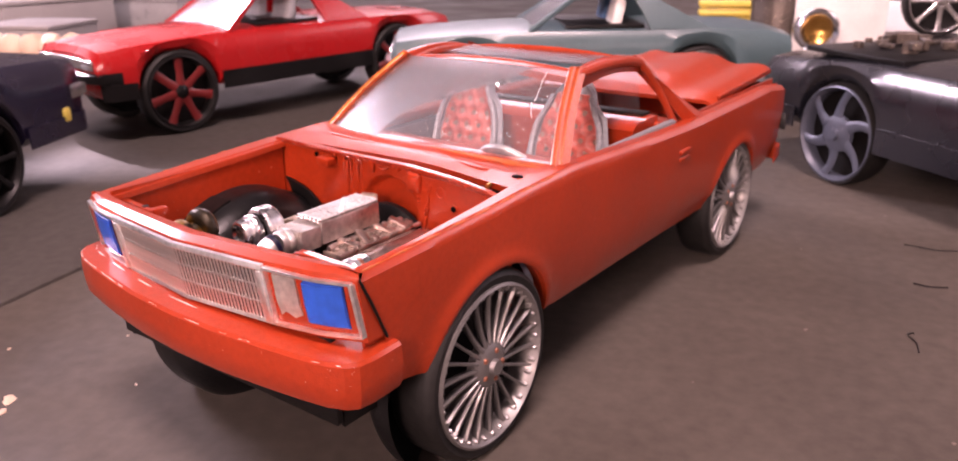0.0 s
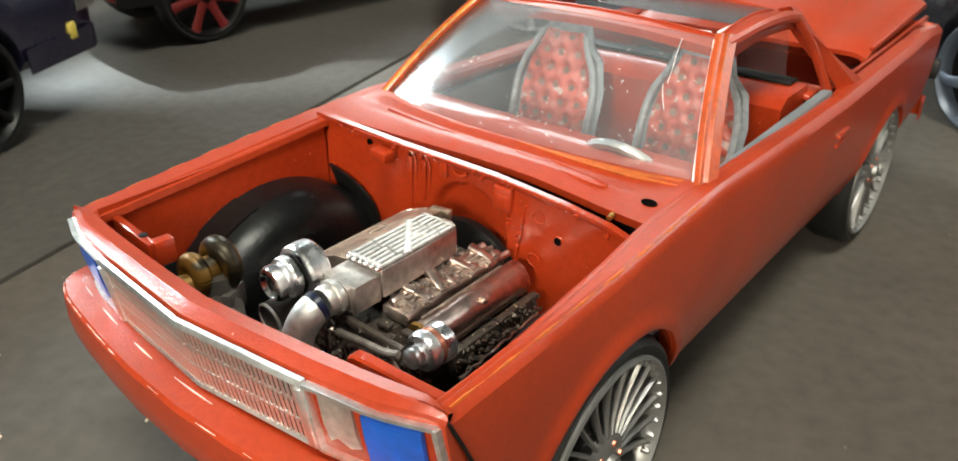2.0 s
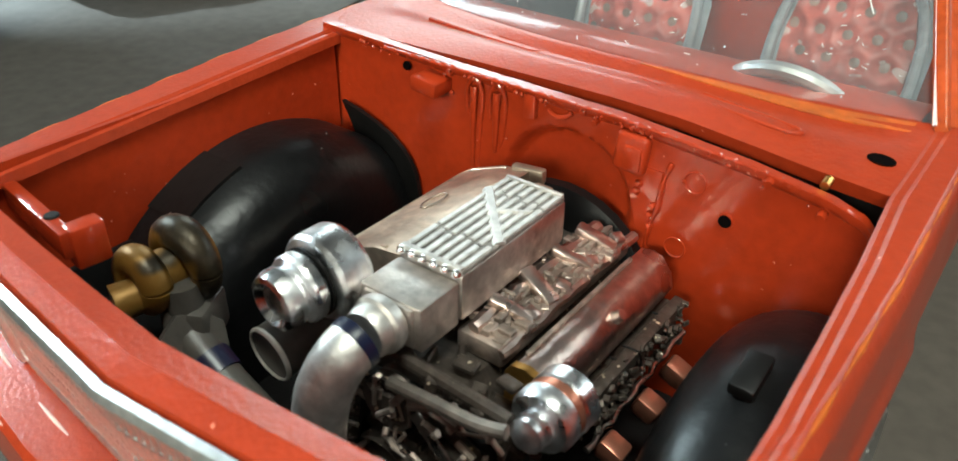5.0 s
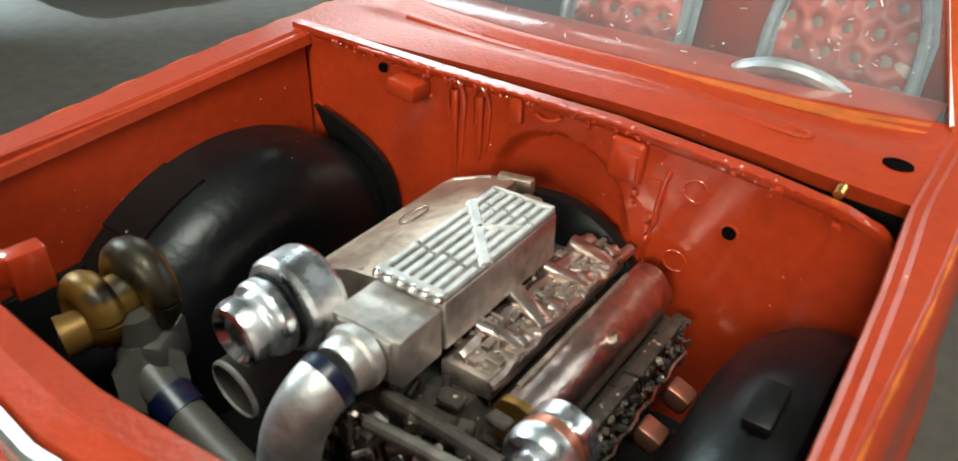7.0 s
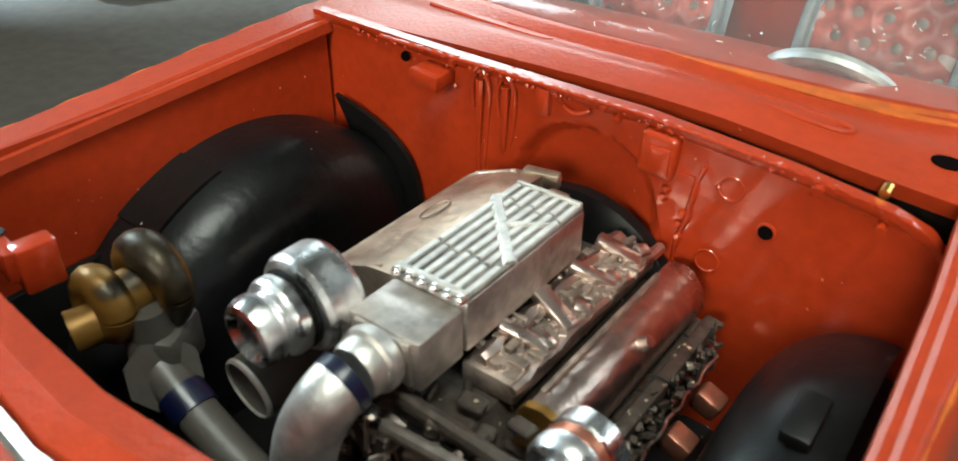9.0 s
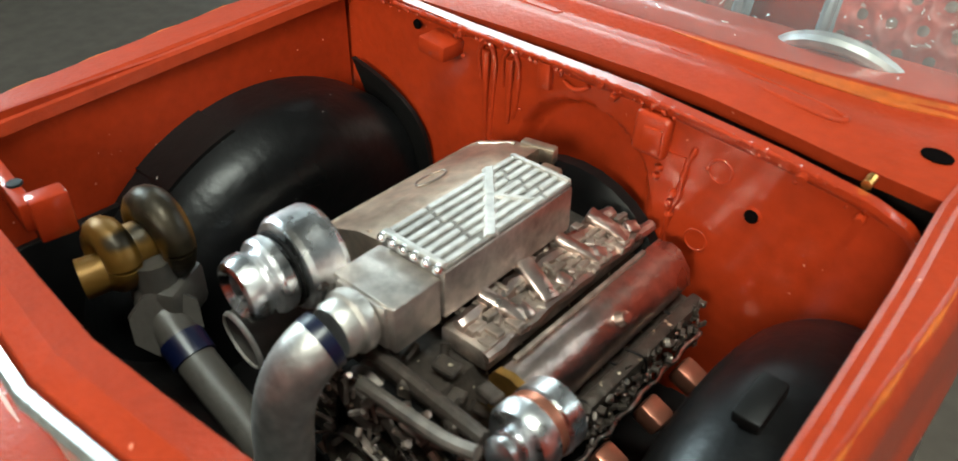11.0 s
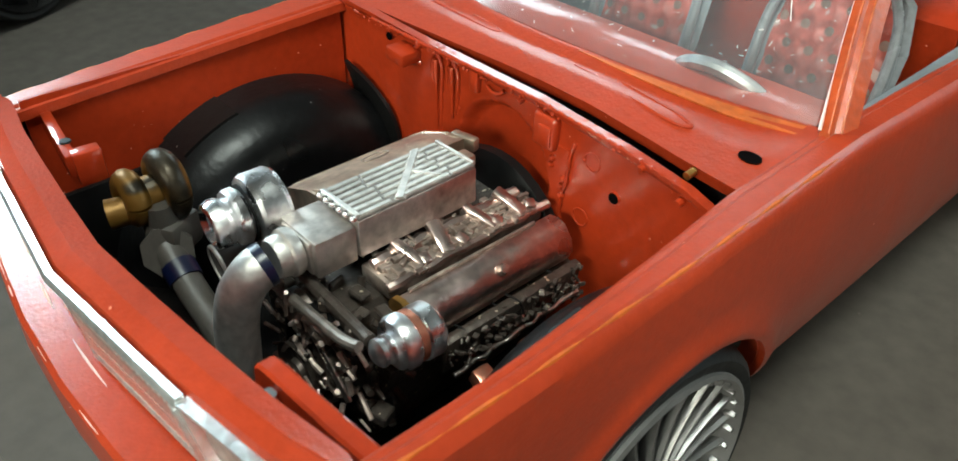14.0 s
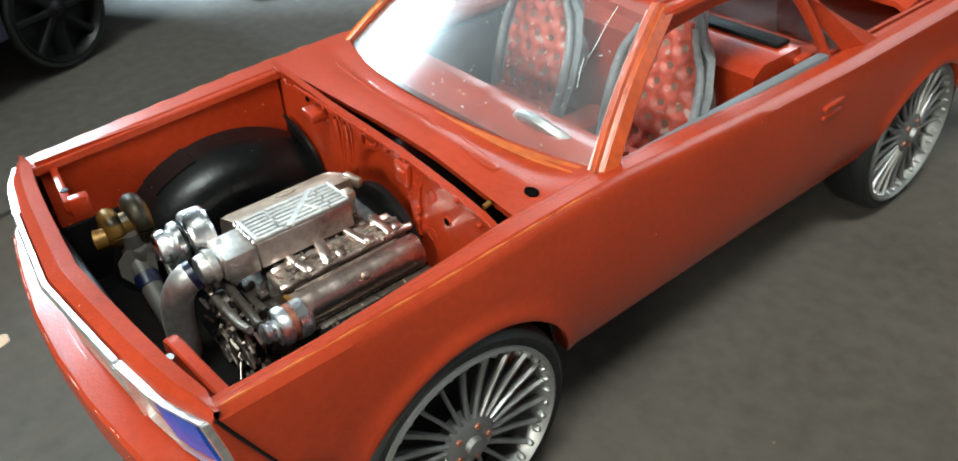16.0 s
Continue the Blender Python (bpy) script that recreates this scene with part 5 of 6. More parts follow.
        add("plug_wire", lambda b, y0=y0, k=k: tube(b, smooth_path([(0.402, y0, 0.838), (0.430 + 0.004 * (k % 3), y0 + 0.010, 0.832 - 0.008 * (k % 2)), (0.446, y0 + 0.02 - 0.03 * (k % 2), 0.80), (0.444, y0 + 0.012, 0.775)]), 0.0028, 6), BLACK)
        add("plug_boot", lambda b, y0=y0, k=k: lathe(b, [(0, 0.016), (0.005, 0.014), (0.006, 0.0), (0.009, -0.004), (0.009, -0.014), (0, -0.014)], (0.446, y0 + 0.012, 0.778), (0.5, 0.1 * (k % 3), 0.8), 8), (STEEL, DARK_METAL)[k % 2])
    for shade, many in ((DARK_METAL, 110), (STEEL, 34)):
        b = bmesh.new()
        for k in range(many):
            p = Vector((0.434 + 0.022 * rng.random(), -0.28 + 0.46 * rng.random(), 0.735 + 0.10 * rng.random()))
            box(b, p, (rng.uniform(0.005, 0.016), rng.uniform(0.005, 0.024), rng.uniform(0.005, 0.014)) if shade == DARK_METAL else (0.006, rng.uniform(0.004, 0.012), 0.006), Matrix.Rotation(rng.uniform(-0.8, 0.8), 4, (0.5, 0.3, 1)), 0.0015, 1)
        tagged(part("fitting", b, shade, block, "small bolts and fittings"), kind="stuff")
    add("exhaust_rail", lambda b: tube(b, [(0.458 + 0.004 * math.sin(k * 1.9), -0.28 + 0.024 * k, 0.742 + 0.0014 * k + 0.003 * math.sin(k * 2.7)) for k in range(19)], [0.0065 + 0.002 * (k % 4 == 0) for k in range(19)], 8), STEEL, "thin dark rail with bright specks")
    for y in (-0.20, -0.04, 0.10):
        add("exhaust_port", lambda b, y=y: box(b, (0.478, y, 0.690), (0.06, 0.055, 0.05), Matrix.Rotation(0.4, 4, "Y"), 0.01), COPPER_RED)
    # turbo with its ring mouth at the front
    add("turbo", lambda b: (lathe(b, [(0.0, 0.045), (0.034, 0.045), (0.036, 0.0), (0.046, -0.014), (0.056, -0.010), (0.062, 0.006), (0.062, 0.024), (0.054, 0.034), (0.054, 0.040), (0.068, 0.044), (0.072, 0.052), (0.072, 0.070), (0.066, 0.076),
                                  (0.062, 0.078), (0.062, 0.088), (0.086, 0.092), (0.092, 0.102), (0.092, 0.160), (0.086, 0.172), (0.0, 0.178)], (-0.062, -0.578, 1.045), (0.05, 1.0, 0.02), 40)), POLISHED, "worn silver turbo with open ring mouth", 24)
    add("turbo_mouth", lambda b: lathe(b, [(0, 0.0), (0.033, 0.0), (0.033, 0.004), (0, 0.004)], (-0.0605, -0.542, 1.0455), (0.05, 1, 0.02), 24), DARK_METAL)
    add("turbo_slot", lambda b: lathe(b, [(0.064, 0.0), (0.0735, 0.001), (0.0735, 0.006), (0.064, 0.007)], (-0.058, -0.4995, 1.0466), (0.05, 1, 0.02), 30, True), BLACK)
    # charge pipe: from the box forwards and down
    elbow = smooth_path([(0.112, -0.47, 1.02), (0.112, -0.52, 1.02), (0.106, -0.575, 1.002), (0.092, -0.612, 0.945), (0.082, -0.628, 0.865), (0.075, -0.634, 0.77), (0.05, -0.634, 0.68), (-0.02, -0.63, 0.645)])
    add("charge_pipe", lambda b: tube(b, elbow[9:], 0.053, 18), SILVER, "dull silver charge pipe elbow")
    add("hose_band", lambda b: tube(b, elbow[8:11], 0.0545, 18), NAVY_BAND, "dark blue silicone band")
    add("pipe_neck", lambda b: lathe(b, [(0, 0), (0.056, 0.0), (0.060, 0.01), (0.060, 0.025), (0.052, 0.03), (0.052, 0.05), (0.046, 0.06), (0, 0.06)], (0.112, -0.468, 1.02), (0, -1, 0), 24), SILVER)
    # cross pipe low in the bay to the gold turbo
    add("cross_pipe", lambda b: tube(b, smooth_path([(0.05, -0.625, 0.70), (-0.08, -0.62, 0.745), (-0.20, -0.62, 0.80), (-0.33, -0.615, 0.87)]), 0.040, 12), GREY_PLASTIC, "grey plastic pipe")
    add("pipe_band", lambda b: tube(b, [(-0.215, -0.62, 0.807), (-0.26, -0.618, 0.831)], 0.046, 12), NAVY_BAND)
    add("gold_turbo", lambda b: (tube(b, [Vector((-0.375, -0.555, 0.995)) + Vector((0.066 * math.cos(a), 0.0, 0.066 * math.sin(a))) for a in np.linspace(0, math.tau, 25)], [0.034 + 0.006 * math.sin(k * 0.26) for k in range(25)], 12),
                                 tube(b, [Vector((-0.400, -0.645, 0.985)) + Vector((0.046 * math.cos(a), 0.0, 0.046 * math.sin(a))) for a in np.linspace(0, math.tau, 25)], 0.034, 12),
                                 rod(b, (-0.395, -0.67, 0.985), (-0.38, -0.55, 0.995), 0.046, n=16), rod(b, (-0.41, -0.71, 0.955), (-0.39, -0.65, 0.96), 0.042, 0.038, n=16)), GOLD, "dull gold twin-scroll turbo")
    add("turbo_mount", lambda b: (box(b, (-0.34, -0.58, 0.88), (0.10, 0.12, 0.10), Matrix.Rotation(0.5, 4, "Z"), 0.015), rod(b, (-0.34, -0.6, 0.98), (-0.33, -0.60, 0.78), 0.042, n=12), lathe(b, [(0, 0.0), (0.07, 0.0), (0.07, 0.02), (0, 0.02)], (-0.30, -0.62, 0.86), (0.8, -0.3, 0.3), 8)), GREY_PLASTIC)
    # chrome canister below the turbo
    add("oil_canister", lambda b: (lathe(b, [(0, 0.006), (0.040, 0.0), (0.058, -0.006), (0.062, 0.006), (0.062, 0.15), (0.05, 0.16), (0, 0.16)], (-0.135, -0.55, 0.865), (0.08, 1, 0.10), 28)), GREY_PLASTIC)
    add("canister_rim", lambda b: lathe(b, [(0.057, -0.008), (0.059, -0.010), (0.0635, -0.006), (0.0635, 0.0), (0.060, 0.0)], (-0.135, -0.552, 0.865), (0.08, 1, 0.10), 32, True), SILVER)
    # pulleys and belt at the front
    for (x, y, z), r in (((0.13, -0.47, 0.84), 0.062), ((0.12, -0.49, 0.66), 0.085), ((0.28, -0.48, 0.76), 0.058)):
        add("pulley", lambda b, x=x, y=y, z=z, r=r: lathe(b, [(0, 0.0), (r * 0.35, 0.0), (r * 0.4, 0.012), (r * 0.85, 0.012), (r, 0.0), (r * 0.92, 0.016), (r, 0.03), (r * 0.92, 0.04), (r, 0.055), (0, 0.06)], (x, y - 0.03, z), (0, 1, 0), 28), DARK_METAL)
    belt = [(0.07, -0.485, 0.87), (0.20, -0.49, 0.885), (0.33, -0.495, 0.87), (0.36, -0.495, 0.84), (0.36, -0.495, 0.80), (0.33, -0.495, 0.74), (0.20, -0.495, 0.60), (0.08, -0.495, 0.59), (0.04, -0.49, 0.68), (0.07, -0.485, 0.87)]
    add("drive_belt", lambda b: loft(b, [[Vector(p) + Vector((0, o, 0)) + (Vector(p) - Vector((0.2, -0.49, 0.78))).normalized() * u for o, u in ((0, 0), (0.03, 0), (0.03, 0.008), (0, 0.008))] for p in smooth_path(belt, 5)]), BLACK, "black drive belt")
    add("brace", lambda b: tube(b, smooth_path([(0.16, -0.515, 0.925), (0.26, -0.520, 0.940), (0.36, -0.518, 0.945), (0.42, -0.51, 0.955)]), 0.0135, 10), SLOT, "dull brown brace")
    add("brace", lambda b: box(b, (0.285, -0.512, 0.805), (0.030, 0.008, 0.20), Matrix.Rotation(-0.80, 4, "Y"), 0.003), STEEL, "flat steel brace")
    b = bmesh.new()
    for k in range(90):
        p = Vector((rng.uniform(0.0, 0.38), rng.uniform(-0.525, -0.475), rng.uniform(0.62, 0.92)))
        d = Vector((rng.uniform(-1, 1), rng.uniform(-0.2, 0.2), rng.uniform(-1, 1))).normalized() * rng.uniform(0.012, 0.07)
        rod(b, p - d / 2, p + d / 2, rng.uniform(0.003, 0.009), n=6)
    tagged(part("casting", b, CAST, block), kind="stuff")
    # near alternator, chrome with red-copper windings
    add("alternator", lambda b: (lathe(b, [(0, -0.012), (0.022, -0.010), (0.034, 0.0), (0.034, 0.010), (0.026, 0.014), (0.036, 0.022), (0.036, 0.030), (0.028, 0.036), (0.058, 0.040), (0.066, 0.052), (0.066, 0.075), (0.060, 0.080), (0.060, 0.100), (0.066, 0.105), (0.066, 0.14), (0.05, 0.155), (0, 0.155)], (0.435, -0.475, 0.925), (0.02, 1, -0.05), 28)), POLISHED, "worn chrome alternator")
    add("alternator_winding", lambda b: lathe(b, [(0.0605, 0.0), (0.063, 0.001), (0.063, 0.018), (0.0605, 0.019)], (0.4352, -0.394, 0.921), (0.02, 1, -0.05), 28, True), COPPER_RED)
    add("strut", lambda b: (rod(b, (0.11, -0.455, 0.935), (0.40, -0.47, 0.935), 0.016, n=10), box(b, (0.12, -0.45, 0.935), (0.06, 0.03, 0.03), bevel=0.005)), DARK_METAL)
    add("strut", lambda b: (rod(b, (0.18, -0.47, 0.86), (0.36, -0.48, 0.80), 0.014, n=10)), DARK_METAL)
    b = bmesh.new()
    for k in range(110):
        p = Vector((rng.uniform(-0.02, 0.40), rng.uniform(-0.47, -0.36), rng.uniform(0.60, 0.93)))
        if rng.random() < 0.45:
            d = Vector((rng.uniform(-1, 1), rng.uniform(-0.3, 0.1), rng.uniform(-0.6, 0.6))).normalized() * rng.uniform(0.04, 0.11)
            rod(b, p - d / 2, p + d / 2, rng.uniform(0.005, 0.011), n=8)
        else:
            box(b, p, (rng.uniform(0.015, 0.05), rng.uniform(0.02, 0.05), rng.uniform(0.015, 0.04)), Matrix.Rotation(rng.uniform(-0.5, 0.5), 4, (0.3, 0.4, 1)), 0.004, 1)
    tagged(part("casting", b, DARK_METAL, block), kind="stuff")
    # black transmission hump behind the engine
    add("bell_housing", lambda b: lathe(b, [(0, -0.02), (0.22, -0.02), (0.26, 0.0), (0.26, 0.03), (0, 0.03)], (0.08, 0.20, 0.74), (0, 1, 0), 32), BLACK)
    return block


def red_pickup():
    car = thing("model_car", (0, 0, 0), 0, "red scale-model pickup coupe with hood off, unfinished build on the bench", "model car", "model cars on the bench")
    for s in (-1, 1):
        body_side(car, s)
    nose_panel(car)
    bumper(car)
    grille(car)
    headlamps(car)
    firewall(car)
    cowl(car)
    cabin(car)
    bed(car)
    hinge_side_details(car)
    interior(car)
    engine(car)
    for y in (0.0, 2.975):
        for s in (-1, 1):
            spoked_wheel(car, (s * (0.900 if y < 1 else 0.870), y - (0.03 if y < 1 else 0.0), 0.450), s, 0.450, 0.385, 0.25, 22, RIM, RIM, broad=0.021, hub_r=0.115)
    return car


def loose_hood():
    """The car's own hood, laid across the bed rails, with a raised scoop."""
    bm = bmesh.new()
    rows = []
    for y in np.linspace(2.86, 4.06, 17):
        f = (y - 2.86) / 1.2
        row = []
        for x in np.linspace(-0.72, 0.72, 27):
            scoop = 0.055 * max(0.0, min(1.0, (0.42 - abs(x)) * 8)) * min(1.0, f * 3)
            row.append((x, y, 1.172 + 0.055 * f - 0.03 * max(0.0, (abs(x) - 0.66) / 0.06) + 0.012 * math.sin(x * 13.0) * f + scoop - 0.03 * max(0.0, 1 - f * 8)))
        rows.append(row)
    sheet(bm, rows, lambda i, j: (0, 0, -0.025))
    hood = thing("car_hood", (0, 0, 0), 0, "red model car hood with raised scoop, laid on the open bed", "car hood")
    part("hood_panel", bm, RED, hood, angle=30)
    bm = bmesh.new()
    tube(bm, [(0.715, y, 1.150 + 0.055 * (y - 2.86) / 1.2) for y in np.linspace(2.95, 4.02, 9)], 0.012, 8)
    part("edge_lip", bm, RED, hood)
    bm = bmesh.new()
    box(bm, (0, 4.05, 1.235), (0.70, 0.03, 0.035), bevel=0.008)
    part("scoop_mouth", bm, BLACK, hood)
    return hood


red_pickup()
loose_hood()


# ---- the other models on the bench ----
def far_car(name, at, turn, paint, low_paint, label, rim_mat, spokes, r_tyre=0.42, belt=1.0, high=1.42, lift=0.42, swirl=0.0, broad=0.07, hoodless=False, long=5.0, roofless=False, base=2.9, ring_mat=None, overhang=0.95, rim_share=0.86):
    car = thing(name, (at[0], at[1], 0.0), turn, label, "model car", "model cars on the bench")
    nose, tail = -overhang, long - 0.95

    def section(y, half, zt, z0):
        return [(-half * 0.90, y, z0), (-half * 0.98, y, z0 + 0.08), (-half, y, (z0 + zt) / 2 + 0.05), (-half * 0.97, y, zt - 0.10), (-half * 0.90, y, zt - 0.02), (-half * 0.6, y, zt + 0.02), (0, y, zt + 0.035),
                (half * 0.6, y, zt + 0.02), (half * 0.90, y, zt - 0.02), (half * 0.97, y, zt - 0.10), (half, y, (z0 + zt) / 2 + 0.05), (half * 0.98, y, z0 + 0.08), (half * 0.90, y, z0)]
    ys = [(nose, 0.78, belt - 0.16), (nose + 0.06, 0.83, belt - 0.08), (nose + 0.35, 0.87, belt - 0.04), (0.0, 0.89, belt), (0.6, 0.89, belt + 0.02), (2.0, 0.89, belt + 0.01), (3.0, 0.89, belt + 0.02), (tail - 0.3, 0.86, belt - 0.02), (tail, 0.80, belt - 0.10)]
    bm = bmesh.new()
    arch_r = r_tyre + 0.03
    cuts = sorted({y for y, _, _ in ys} | {round(c + arch_r * math.cos(a), 4) for c in (0.0, base) for a in np.linspace(0, math.pi, 13)} | {c + s * (arch_r + 0.003) for c in (0.0, base) for s in (-1, 1)})
    rings = []
    for y in cuts:
        half, zt = line(y, [(a, b) for a, b, _ in ys]), line(y, [(a, c) for a, _, c in ys])
        z0 = lift + (0.08 if y < nose + 0.05 or y > tail - 0.05 else 0.0)
        for c in (0.0, base):
            if abs(y - c) < arch_r:
                z0 = max(z0, r_tyre + math.sqrt(arch_r ** 2 - (y - c) ** 2))
        rings.append(section(y, half, zt, min(z0, zt - 0.14)))
    loft(bm, rings)
    part("body", bm, paint, car)
    for s in (-1, 1):
        bm = bmesh.new()
        sheet(bm, [[(s * (0.885 * (1 if 0 < y < 3 else 0.985)), y, z) for z in (lift - 0.05, lift + 0.03, lift + 0.17)] for y in np.linspace(arch_r + 0.01, base - arch_r - 0.01, 5)], lambda i, j: (s * 0.012, 0, 0))
        part("side_skirt", bm, low_paint, car)
        bm = bmesh.new()
        sheet(bm, [[(s * x, y, z) for z in (lift - 0.02, lift + 0.17)] for x, y in ((0.79, nose + 0.01), (0.85, nose + 0.12), (0.885, -arch_r - 0.02))], lambda i, j: (s * 0.012, 0, 0))
        part("front_skirt", bm, low_paint, car)
        for y in (0.0, base):
            spoked_wheel(car, (s * 0.86, y, r_tyre), s, r_tyre, r_tyre * rim_share, 0.26, spokes, ring_mat or rim_mat, rim_mat, broad=broad, hub_r=0.17 if swirl else 0.09, studs=False, swirl=swirl)
        bm = bmesh.new()
        box(bm, (s * 0.60, nose - 0.01, belt - 0.24), (0.24, 0.05, 0.12), bevel=0.02)
        part("headlamp", bm, CHROME, car)
    bm = bmesh.new()
    loft(bm, [[(x, y, belt - 0.45), (x, y - 0.07, belt - 0.43), (x, y - 0.07, belt - 0.34), (x, y, belt - 0.32)] for x, y in ((-0.86, nose + 0.25), (-0.84, nose + 0.05), (-0.6, nose - 0.02), (0, nose - 0.04), (0.6, nose - 0.02), (0.84, nose + 0.05), (0.86, nose + 0.25))])
    part("front_bumper", bm, low_paint if low_paint is not paint else CHROME, car)
    bm = bmesh.new()
    box(bm, (0, nose - 0.005, belt - 0.24), (0.9, 0.03, 0.13), bevel=0.008)
    part("grille", bm, CHROME, car)
    if not roofless:
        f0, f1, b1 = 0.75, 1.35, 2.25
        bm = bmesh.new()
        rows = [[(x * 0.62, y, high - 0.03 * x * x - 0.03 * ((y - 1.8) / 0.45) ** 2) for x in (-1, -0.9, -0.5, 0, 0.5, 0.9, 1)] for y in np.linspace(f1, b1, 7)]
        sheet(bm, rows, lambda i, j: (0, 0, -0.04))
        part("roof", bm, paint, car)
        for s in (-1, 1):
            bm = bmesh.new()
            tube(bm, [(s * 0.78, f0, belt), (s * 0.60, f1, high - 0.05)], 0.035, 8)
            part("pillar", bm, paint, car)
            bm = bmesh.new()
            loft(bm, [[(s * x, y, z), (s * x, y + w, z), (s * (x - 0.05), y + w, z), (s * (x - 0.05), y, z)] for x, y, z, w in ((0.80, 2.25, belt, 0.75), (0.70, 2.15, (belt + high) / 2, 0.45), (0.60, 2.05, high - 0.05, 0.22))])
            part("rear_pillar", bm, paint, car)
        bm = bmesh.new()
        sheet(bm, [[(x * (0.74 + (0.58 - 0.74) * f), f0 + (f1 - f0) * f, belt + 0.02 + (high - 0.06 - belt) * f) for f in (0, 0.5, 1)] for x in (-1, -0.5, 0, 0.5, 1)], lambda i, j: (0, 0.01, -0.01))
        part("windscreen", bm, GLASS_BACK, car)
        bm = bmesh.new()
        box(bm, (0, 1.7, belt + 0.03), (1.4, 1.0, 0.06), bevel=0.02)
        part("seat_bench", bm, BLACK, car)
        for x in (-0.35, 0.35):
            bm = bmesh.new()
            box(bm, (x, 1.9, belt + 0.18), (0.42, 0.14, 0.36), Matrix.Rotation(-0.2, 4, "X"), 0.05)
            part("seat_back", bm, (WHITE if x > 0 else LENS_BLUE) if paint is TEAL else GREY_SEAT, car)
    if hoodless:
        bm = bmesh.new()
        box(bm, (0, -0.1, belt + 0.03), (1.35, 1.2, 0.05), bevel=0.01)
        part("engine_bay", bm, BLACK, car)
        bm = bmesh.new()
        rng = random.Random(7)
        for k in range(26):
            box(bm, (rng.uniform(-0.4, 0.4), rng.uniform(-0.5, 0.4), belt + 0.06 + 0.08 * rng.random()), (rng.uniform(0.04, 0.2), rng.uniform(0.04, 0.2), rng.uniform(0.04, 0.12)), Matrix.Rotation(rng.random() * 3, 4, "Z"), 0.01, 1)
        tagged(part("engine_part", bm, DARK_METAL, car), kind="stuff")
    return car


far_car("model_car", (-6.80, 3.25), -6.0, RED_FAR, BLACK, "glossy red model coupe with black lower body and red spoked wheels", SHADED_RED, 7, r_tyre=0.50, broad=0.12, belt=1.14, high=1.62, lift=0.52, base=3.5, long=5.6, ring_mat=BLACK)
far_car("model_car", (-3.93, 6.15), -51.0, TEAL, TEAL, "teal grey model sedan with white seats", CHROME, 8, r_tyre=0.45, belt=1.10, high=1.55, lift=0.5)
far_car("model_car", (1.47, 5.96), -124.0, GRAPHITE, GRAPHITE, "dark graphite model convertible with swirled grey wheels", ALLOY_GREY, 6, r_tyre=0.47, belt=1.13, lift=0.46, swirl=0.30, broad=0.12, hoodless=True, roofless=True, overhang=1.15, rim_share=0.94)
navy = far_car("model_car", (-5.30, -0.12), -154.5, NAVY, NAVY, "dark navy purple model coupe", BLACK, 8, r_tyre=0.47, belt=1.26, high=1.62, lift=0.50, overhang=1.45)


bm = bmesh.new()
box(bm, navy.matrix_world.inverted() @ (Vector((-5.02, 1.22, 0.68)) * SCALE) / SCALE, (0.10, 0.10, 0.14), bevel=0.02)
part("marker_lamp", bm, YELLOW, navy, "small yellow marker lamp")


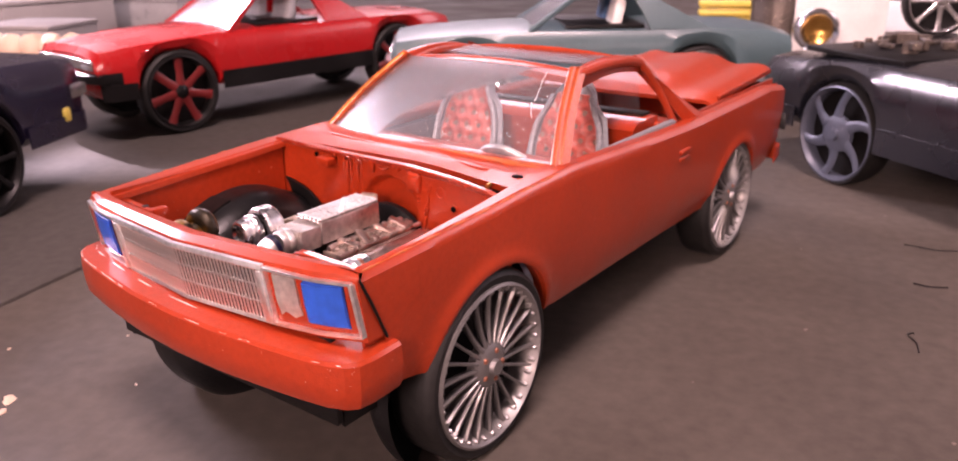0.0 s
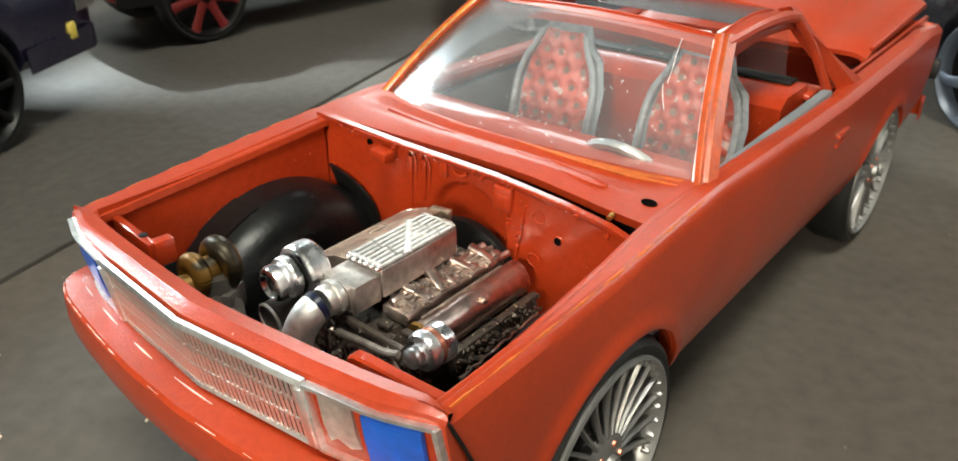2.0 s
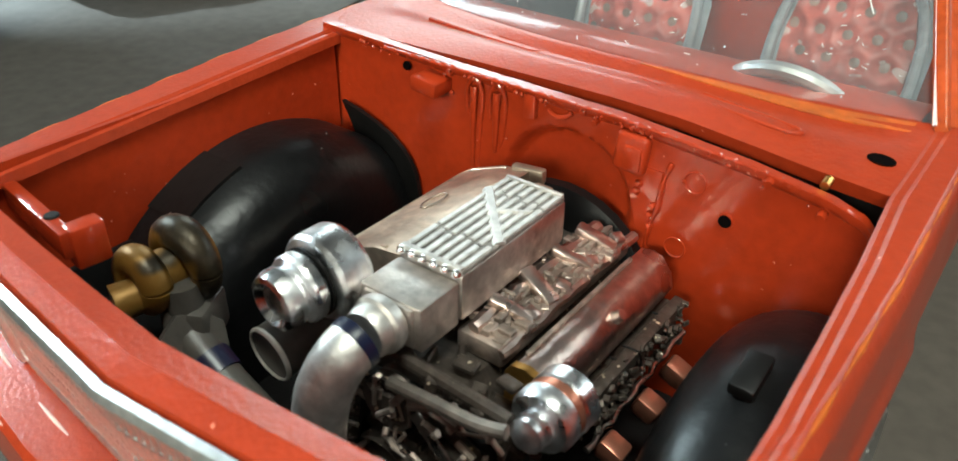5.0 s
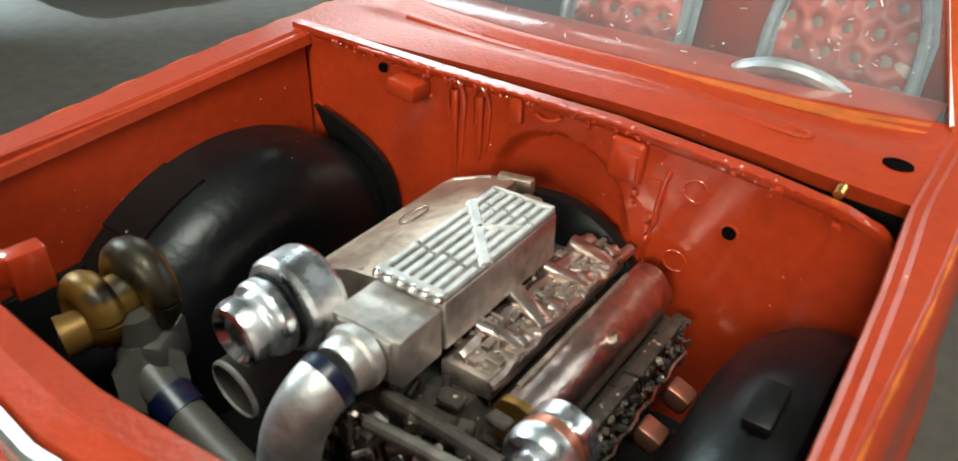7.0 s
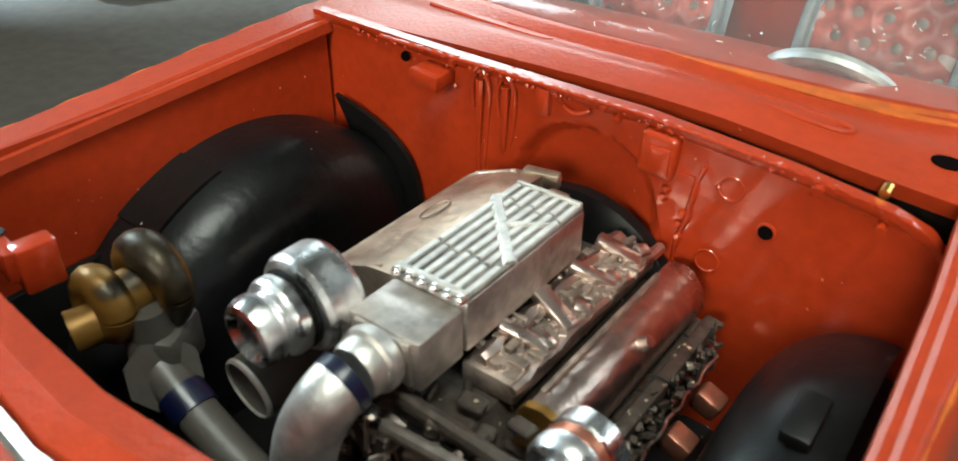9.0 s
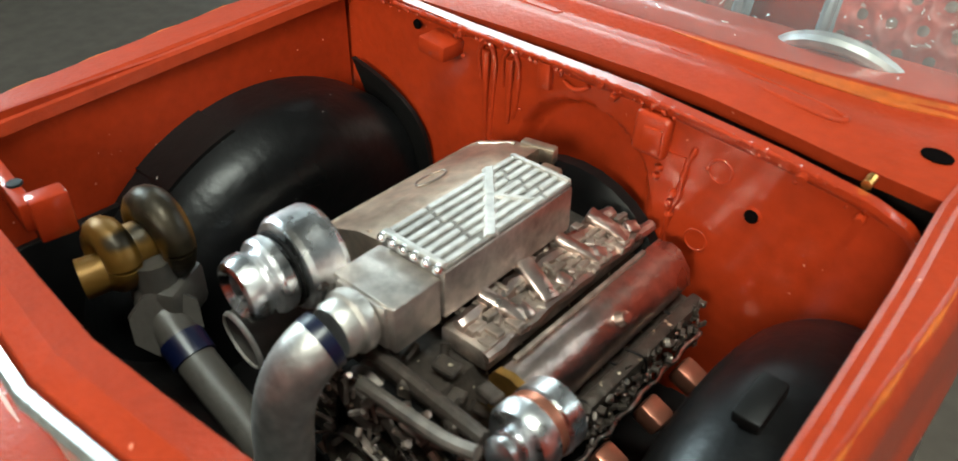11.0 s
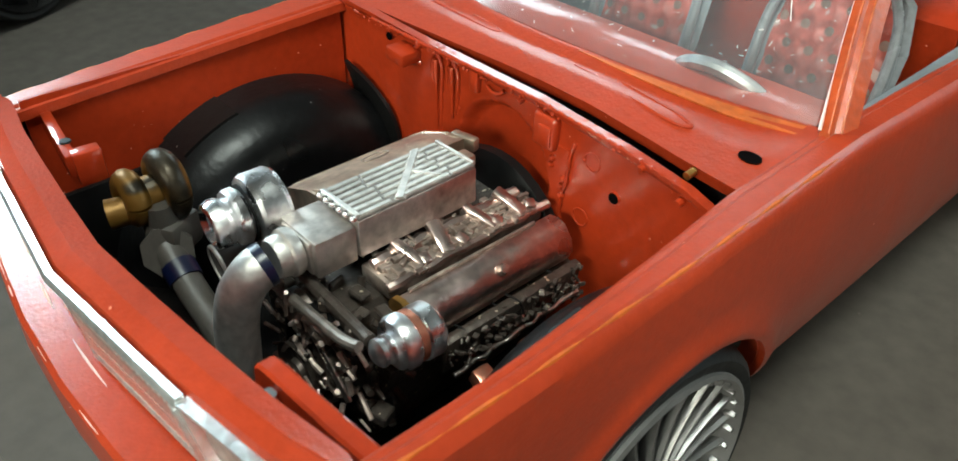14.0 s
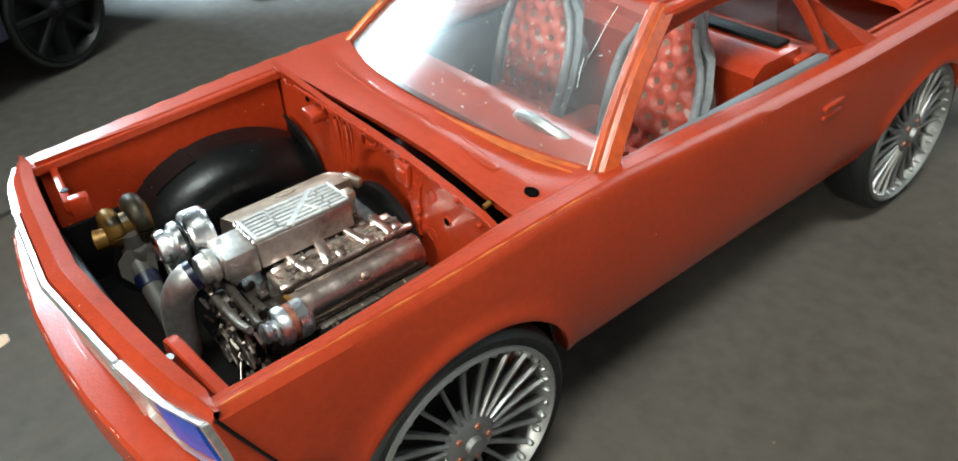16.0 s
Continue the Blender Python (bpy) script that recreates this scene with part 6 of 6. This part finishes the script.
# ---- clutter at the back of the bench ----
def clutter():
    bm = bmesh.new()
    box(bm, (0, 0, 1.1), (1.5, 1.0, 2.2), bevel=0.04)
    whole("storage_box", bm, WHITE, "plain white plastic storage box on the bench", "box", (-1.05, 13.3, 0), 20)
    lamp = thing("model_lamp", (-0.80, 11.2, 0.0), 28, "chrome round model lamp with amber reflector", "lamp")
    bm = bmesh.new()
    lathe(bm, [(0.21, 0.02), (0.30, -0.04), (0.34, 0.02), (0.34, 0.20), (0.30, 0.25), (0.0, 0.26), (0.0, 0.16), (0.20, 0.10)], (0, 0, 0.72), (0, 1, 0), 28)
    box(bm, (0, 0.15, 0.14), (0.5, 0.3, 0.28), bevel=0.03)
    part("housing", bm, CHROME, lamp)
    bm = bmesh.new()
    lathe(bm, [(0, 0.10), (0.11, 0.06), (0.20, -0.005), (0.21, 0.02), (0, 0.12)], (0, -0.02, 0.72), (0, 1, 0), 24)
    part("reflector", bm, GOLD_BRIGHT, lamp, "amber reflector")
    bm = bmesh.new()
    lathe(bm, [(0, 0), (0.45, 0.0), (0.5, 0.05), (0.5, 1.9), (0.44, 2.0), (0.0, 2.0)], (0, 0, 0), (0, 0, 1), 28)
    whole("paint_can", bm, DARK_METAL, "dark brown paint can at the back of the bench", "can", (-1.98, 13.0, 0))
    bm = bmesh.new()
    box(bm, (0, 0, 0.42), (3.2, 0.5, 0.84), bevel=0.04)
    whole("kit_box", bm, WHITE, "long white kit box lying at the back", "box", (0.6, 15.6, 0), -12)
    bm = bmesh.new()
    for z in (0.45, 0.62, 0.80):
        box(bm, (0, 0, z), (1.6, 0.4, 0.10), bevel=0.02)
    box(bm, (0, 0.1, 0.42), (1.5, 0.3, 0.84), bevel=0.02)
    whole("yellow_rack", bm, YELLOW, "yellow slatted plastic rack behind the cars", "rack", (-3.3, 14.6, 0), 25)
    show = thing("display_stand", (0.70, 12.5, 0.0), -60, "dark display stand with a large chrome spoked wheel", "display stand")
    bm = bmesh.new()
    box(bm, (0, 0, 0.3), (0.9, 0.9, 0.6), bevel=0.05)
    part("base", bm, BLACK, show)
    spoked_wheel(show, (0, 0, 1.14), 1, 0.56, 0.50, 0.25, 8, CHROME, CHROME, broad=0.10, studs=False)
    for k, (x, y, w, d, h, mat) in enumerate(((-16.2, 6.4, 3.0, 2.4, 1.0, CARD), (-15.4, 9.0, 3.4, 2.0, 0.9, GREY_SEAT), (-13.4, 5.2, 1.6, 1.4, 0.7, CARD), (-17.5, 3.6, 2.6, 2.6, 0.9, CARD))):
        bm = bmesh.new()
        box(bm, (0, 0, h / 2), (w, d, h), bevel=0.05)
        box(bm, (0, 0, h + 0.03), (w * 1.02, d * 1.02, 0.08), bevel=0.02)
        whole("parts_box", bm, mat, "pale lidded parts box at the back of the bench", "box", (x, y, 0), 12 * k, group="parts boxes")
    # a black sprue tray with pale castings
    bm = bmesh.new()
    box(bm, (0, 0, 0.2), (2.6, 1.2, 0.4), bevel=0.04)
    whole("tray", bm, BLACK, "black tray of pale castings", "tray", (-11.3, 3.9, 0), 20)
    for k in range(6):
        bm = bmesh.new()
        bmesh.ops.create_icosphere(bm, subdivisions=2, radius=0.22)
        for v in bm.verts:
            v.co *= 1 + 0.35 * noise.noise(v.co * 4 + Vector((k * 3.1, 0, 0)))
            v.co.z *= 1.2
        whole("casting", bm, CREAM, "rough pale pinkish resin casting", "casting", (-12.2 + 0.36 * k, 3.6 + 0.13 * k, 0.56), 40 * k, group="castings in the tray")
    # hairs and chips on the bench
    for way in ([(1.90, 3.90, 0.004), (2.0, 3.86, 0.02), (2.12, 3.88, 0.012), (2.25, 3.97, 0.004)], [(2.10, 3.15, 0.004), (2.2, 3.12, 0.015), (2.3, 3.2, 0.004)], [(2.24, 2.36, 0.004), (2.22, 2.28, 0.02), (2.28, 2.22, 0.01), (2.31, 2.12, 0.004)]):
        bm = bmesh.new()
        tube(bm, smooth_path(way), 0.0045, 6)
        whole("fibre", bm, BLACK, "dark stray fibre lying on the bench", "fibre", group="fibres")
    for x, y, w in ((-1.44, -1.13, 0.050), (-1.35, -1.20, 0.035), (-2.02, -0.85, 0.014), (-1.03, -0.65, 0.012), (-1.6, -0.35, 0.010)):
        bm = bmesh.new()
        lathe(bm, [(0, 0.2 * w), (w * 0.5, 0.25 * w), (w, 0.05 * w), (0, 0.0)], (0, 0, 0.0), (0.05, 0.03, 1), 11)
        for v in bm.verts:
            v.co.x *= 1 + 0.6 * noise.noise(v.co * 40 + Vector((x, y, 0)))
            v.co.y *= 0.6 + 0.6 * noise.noise(v.co * 50 + Vector((y, x, 3)))
        whole("chip", bm, CREAM, "pale chip of dry filler on the bench", "chip", (x, y, 0.001), 30 * x, group="chips")


clutter()
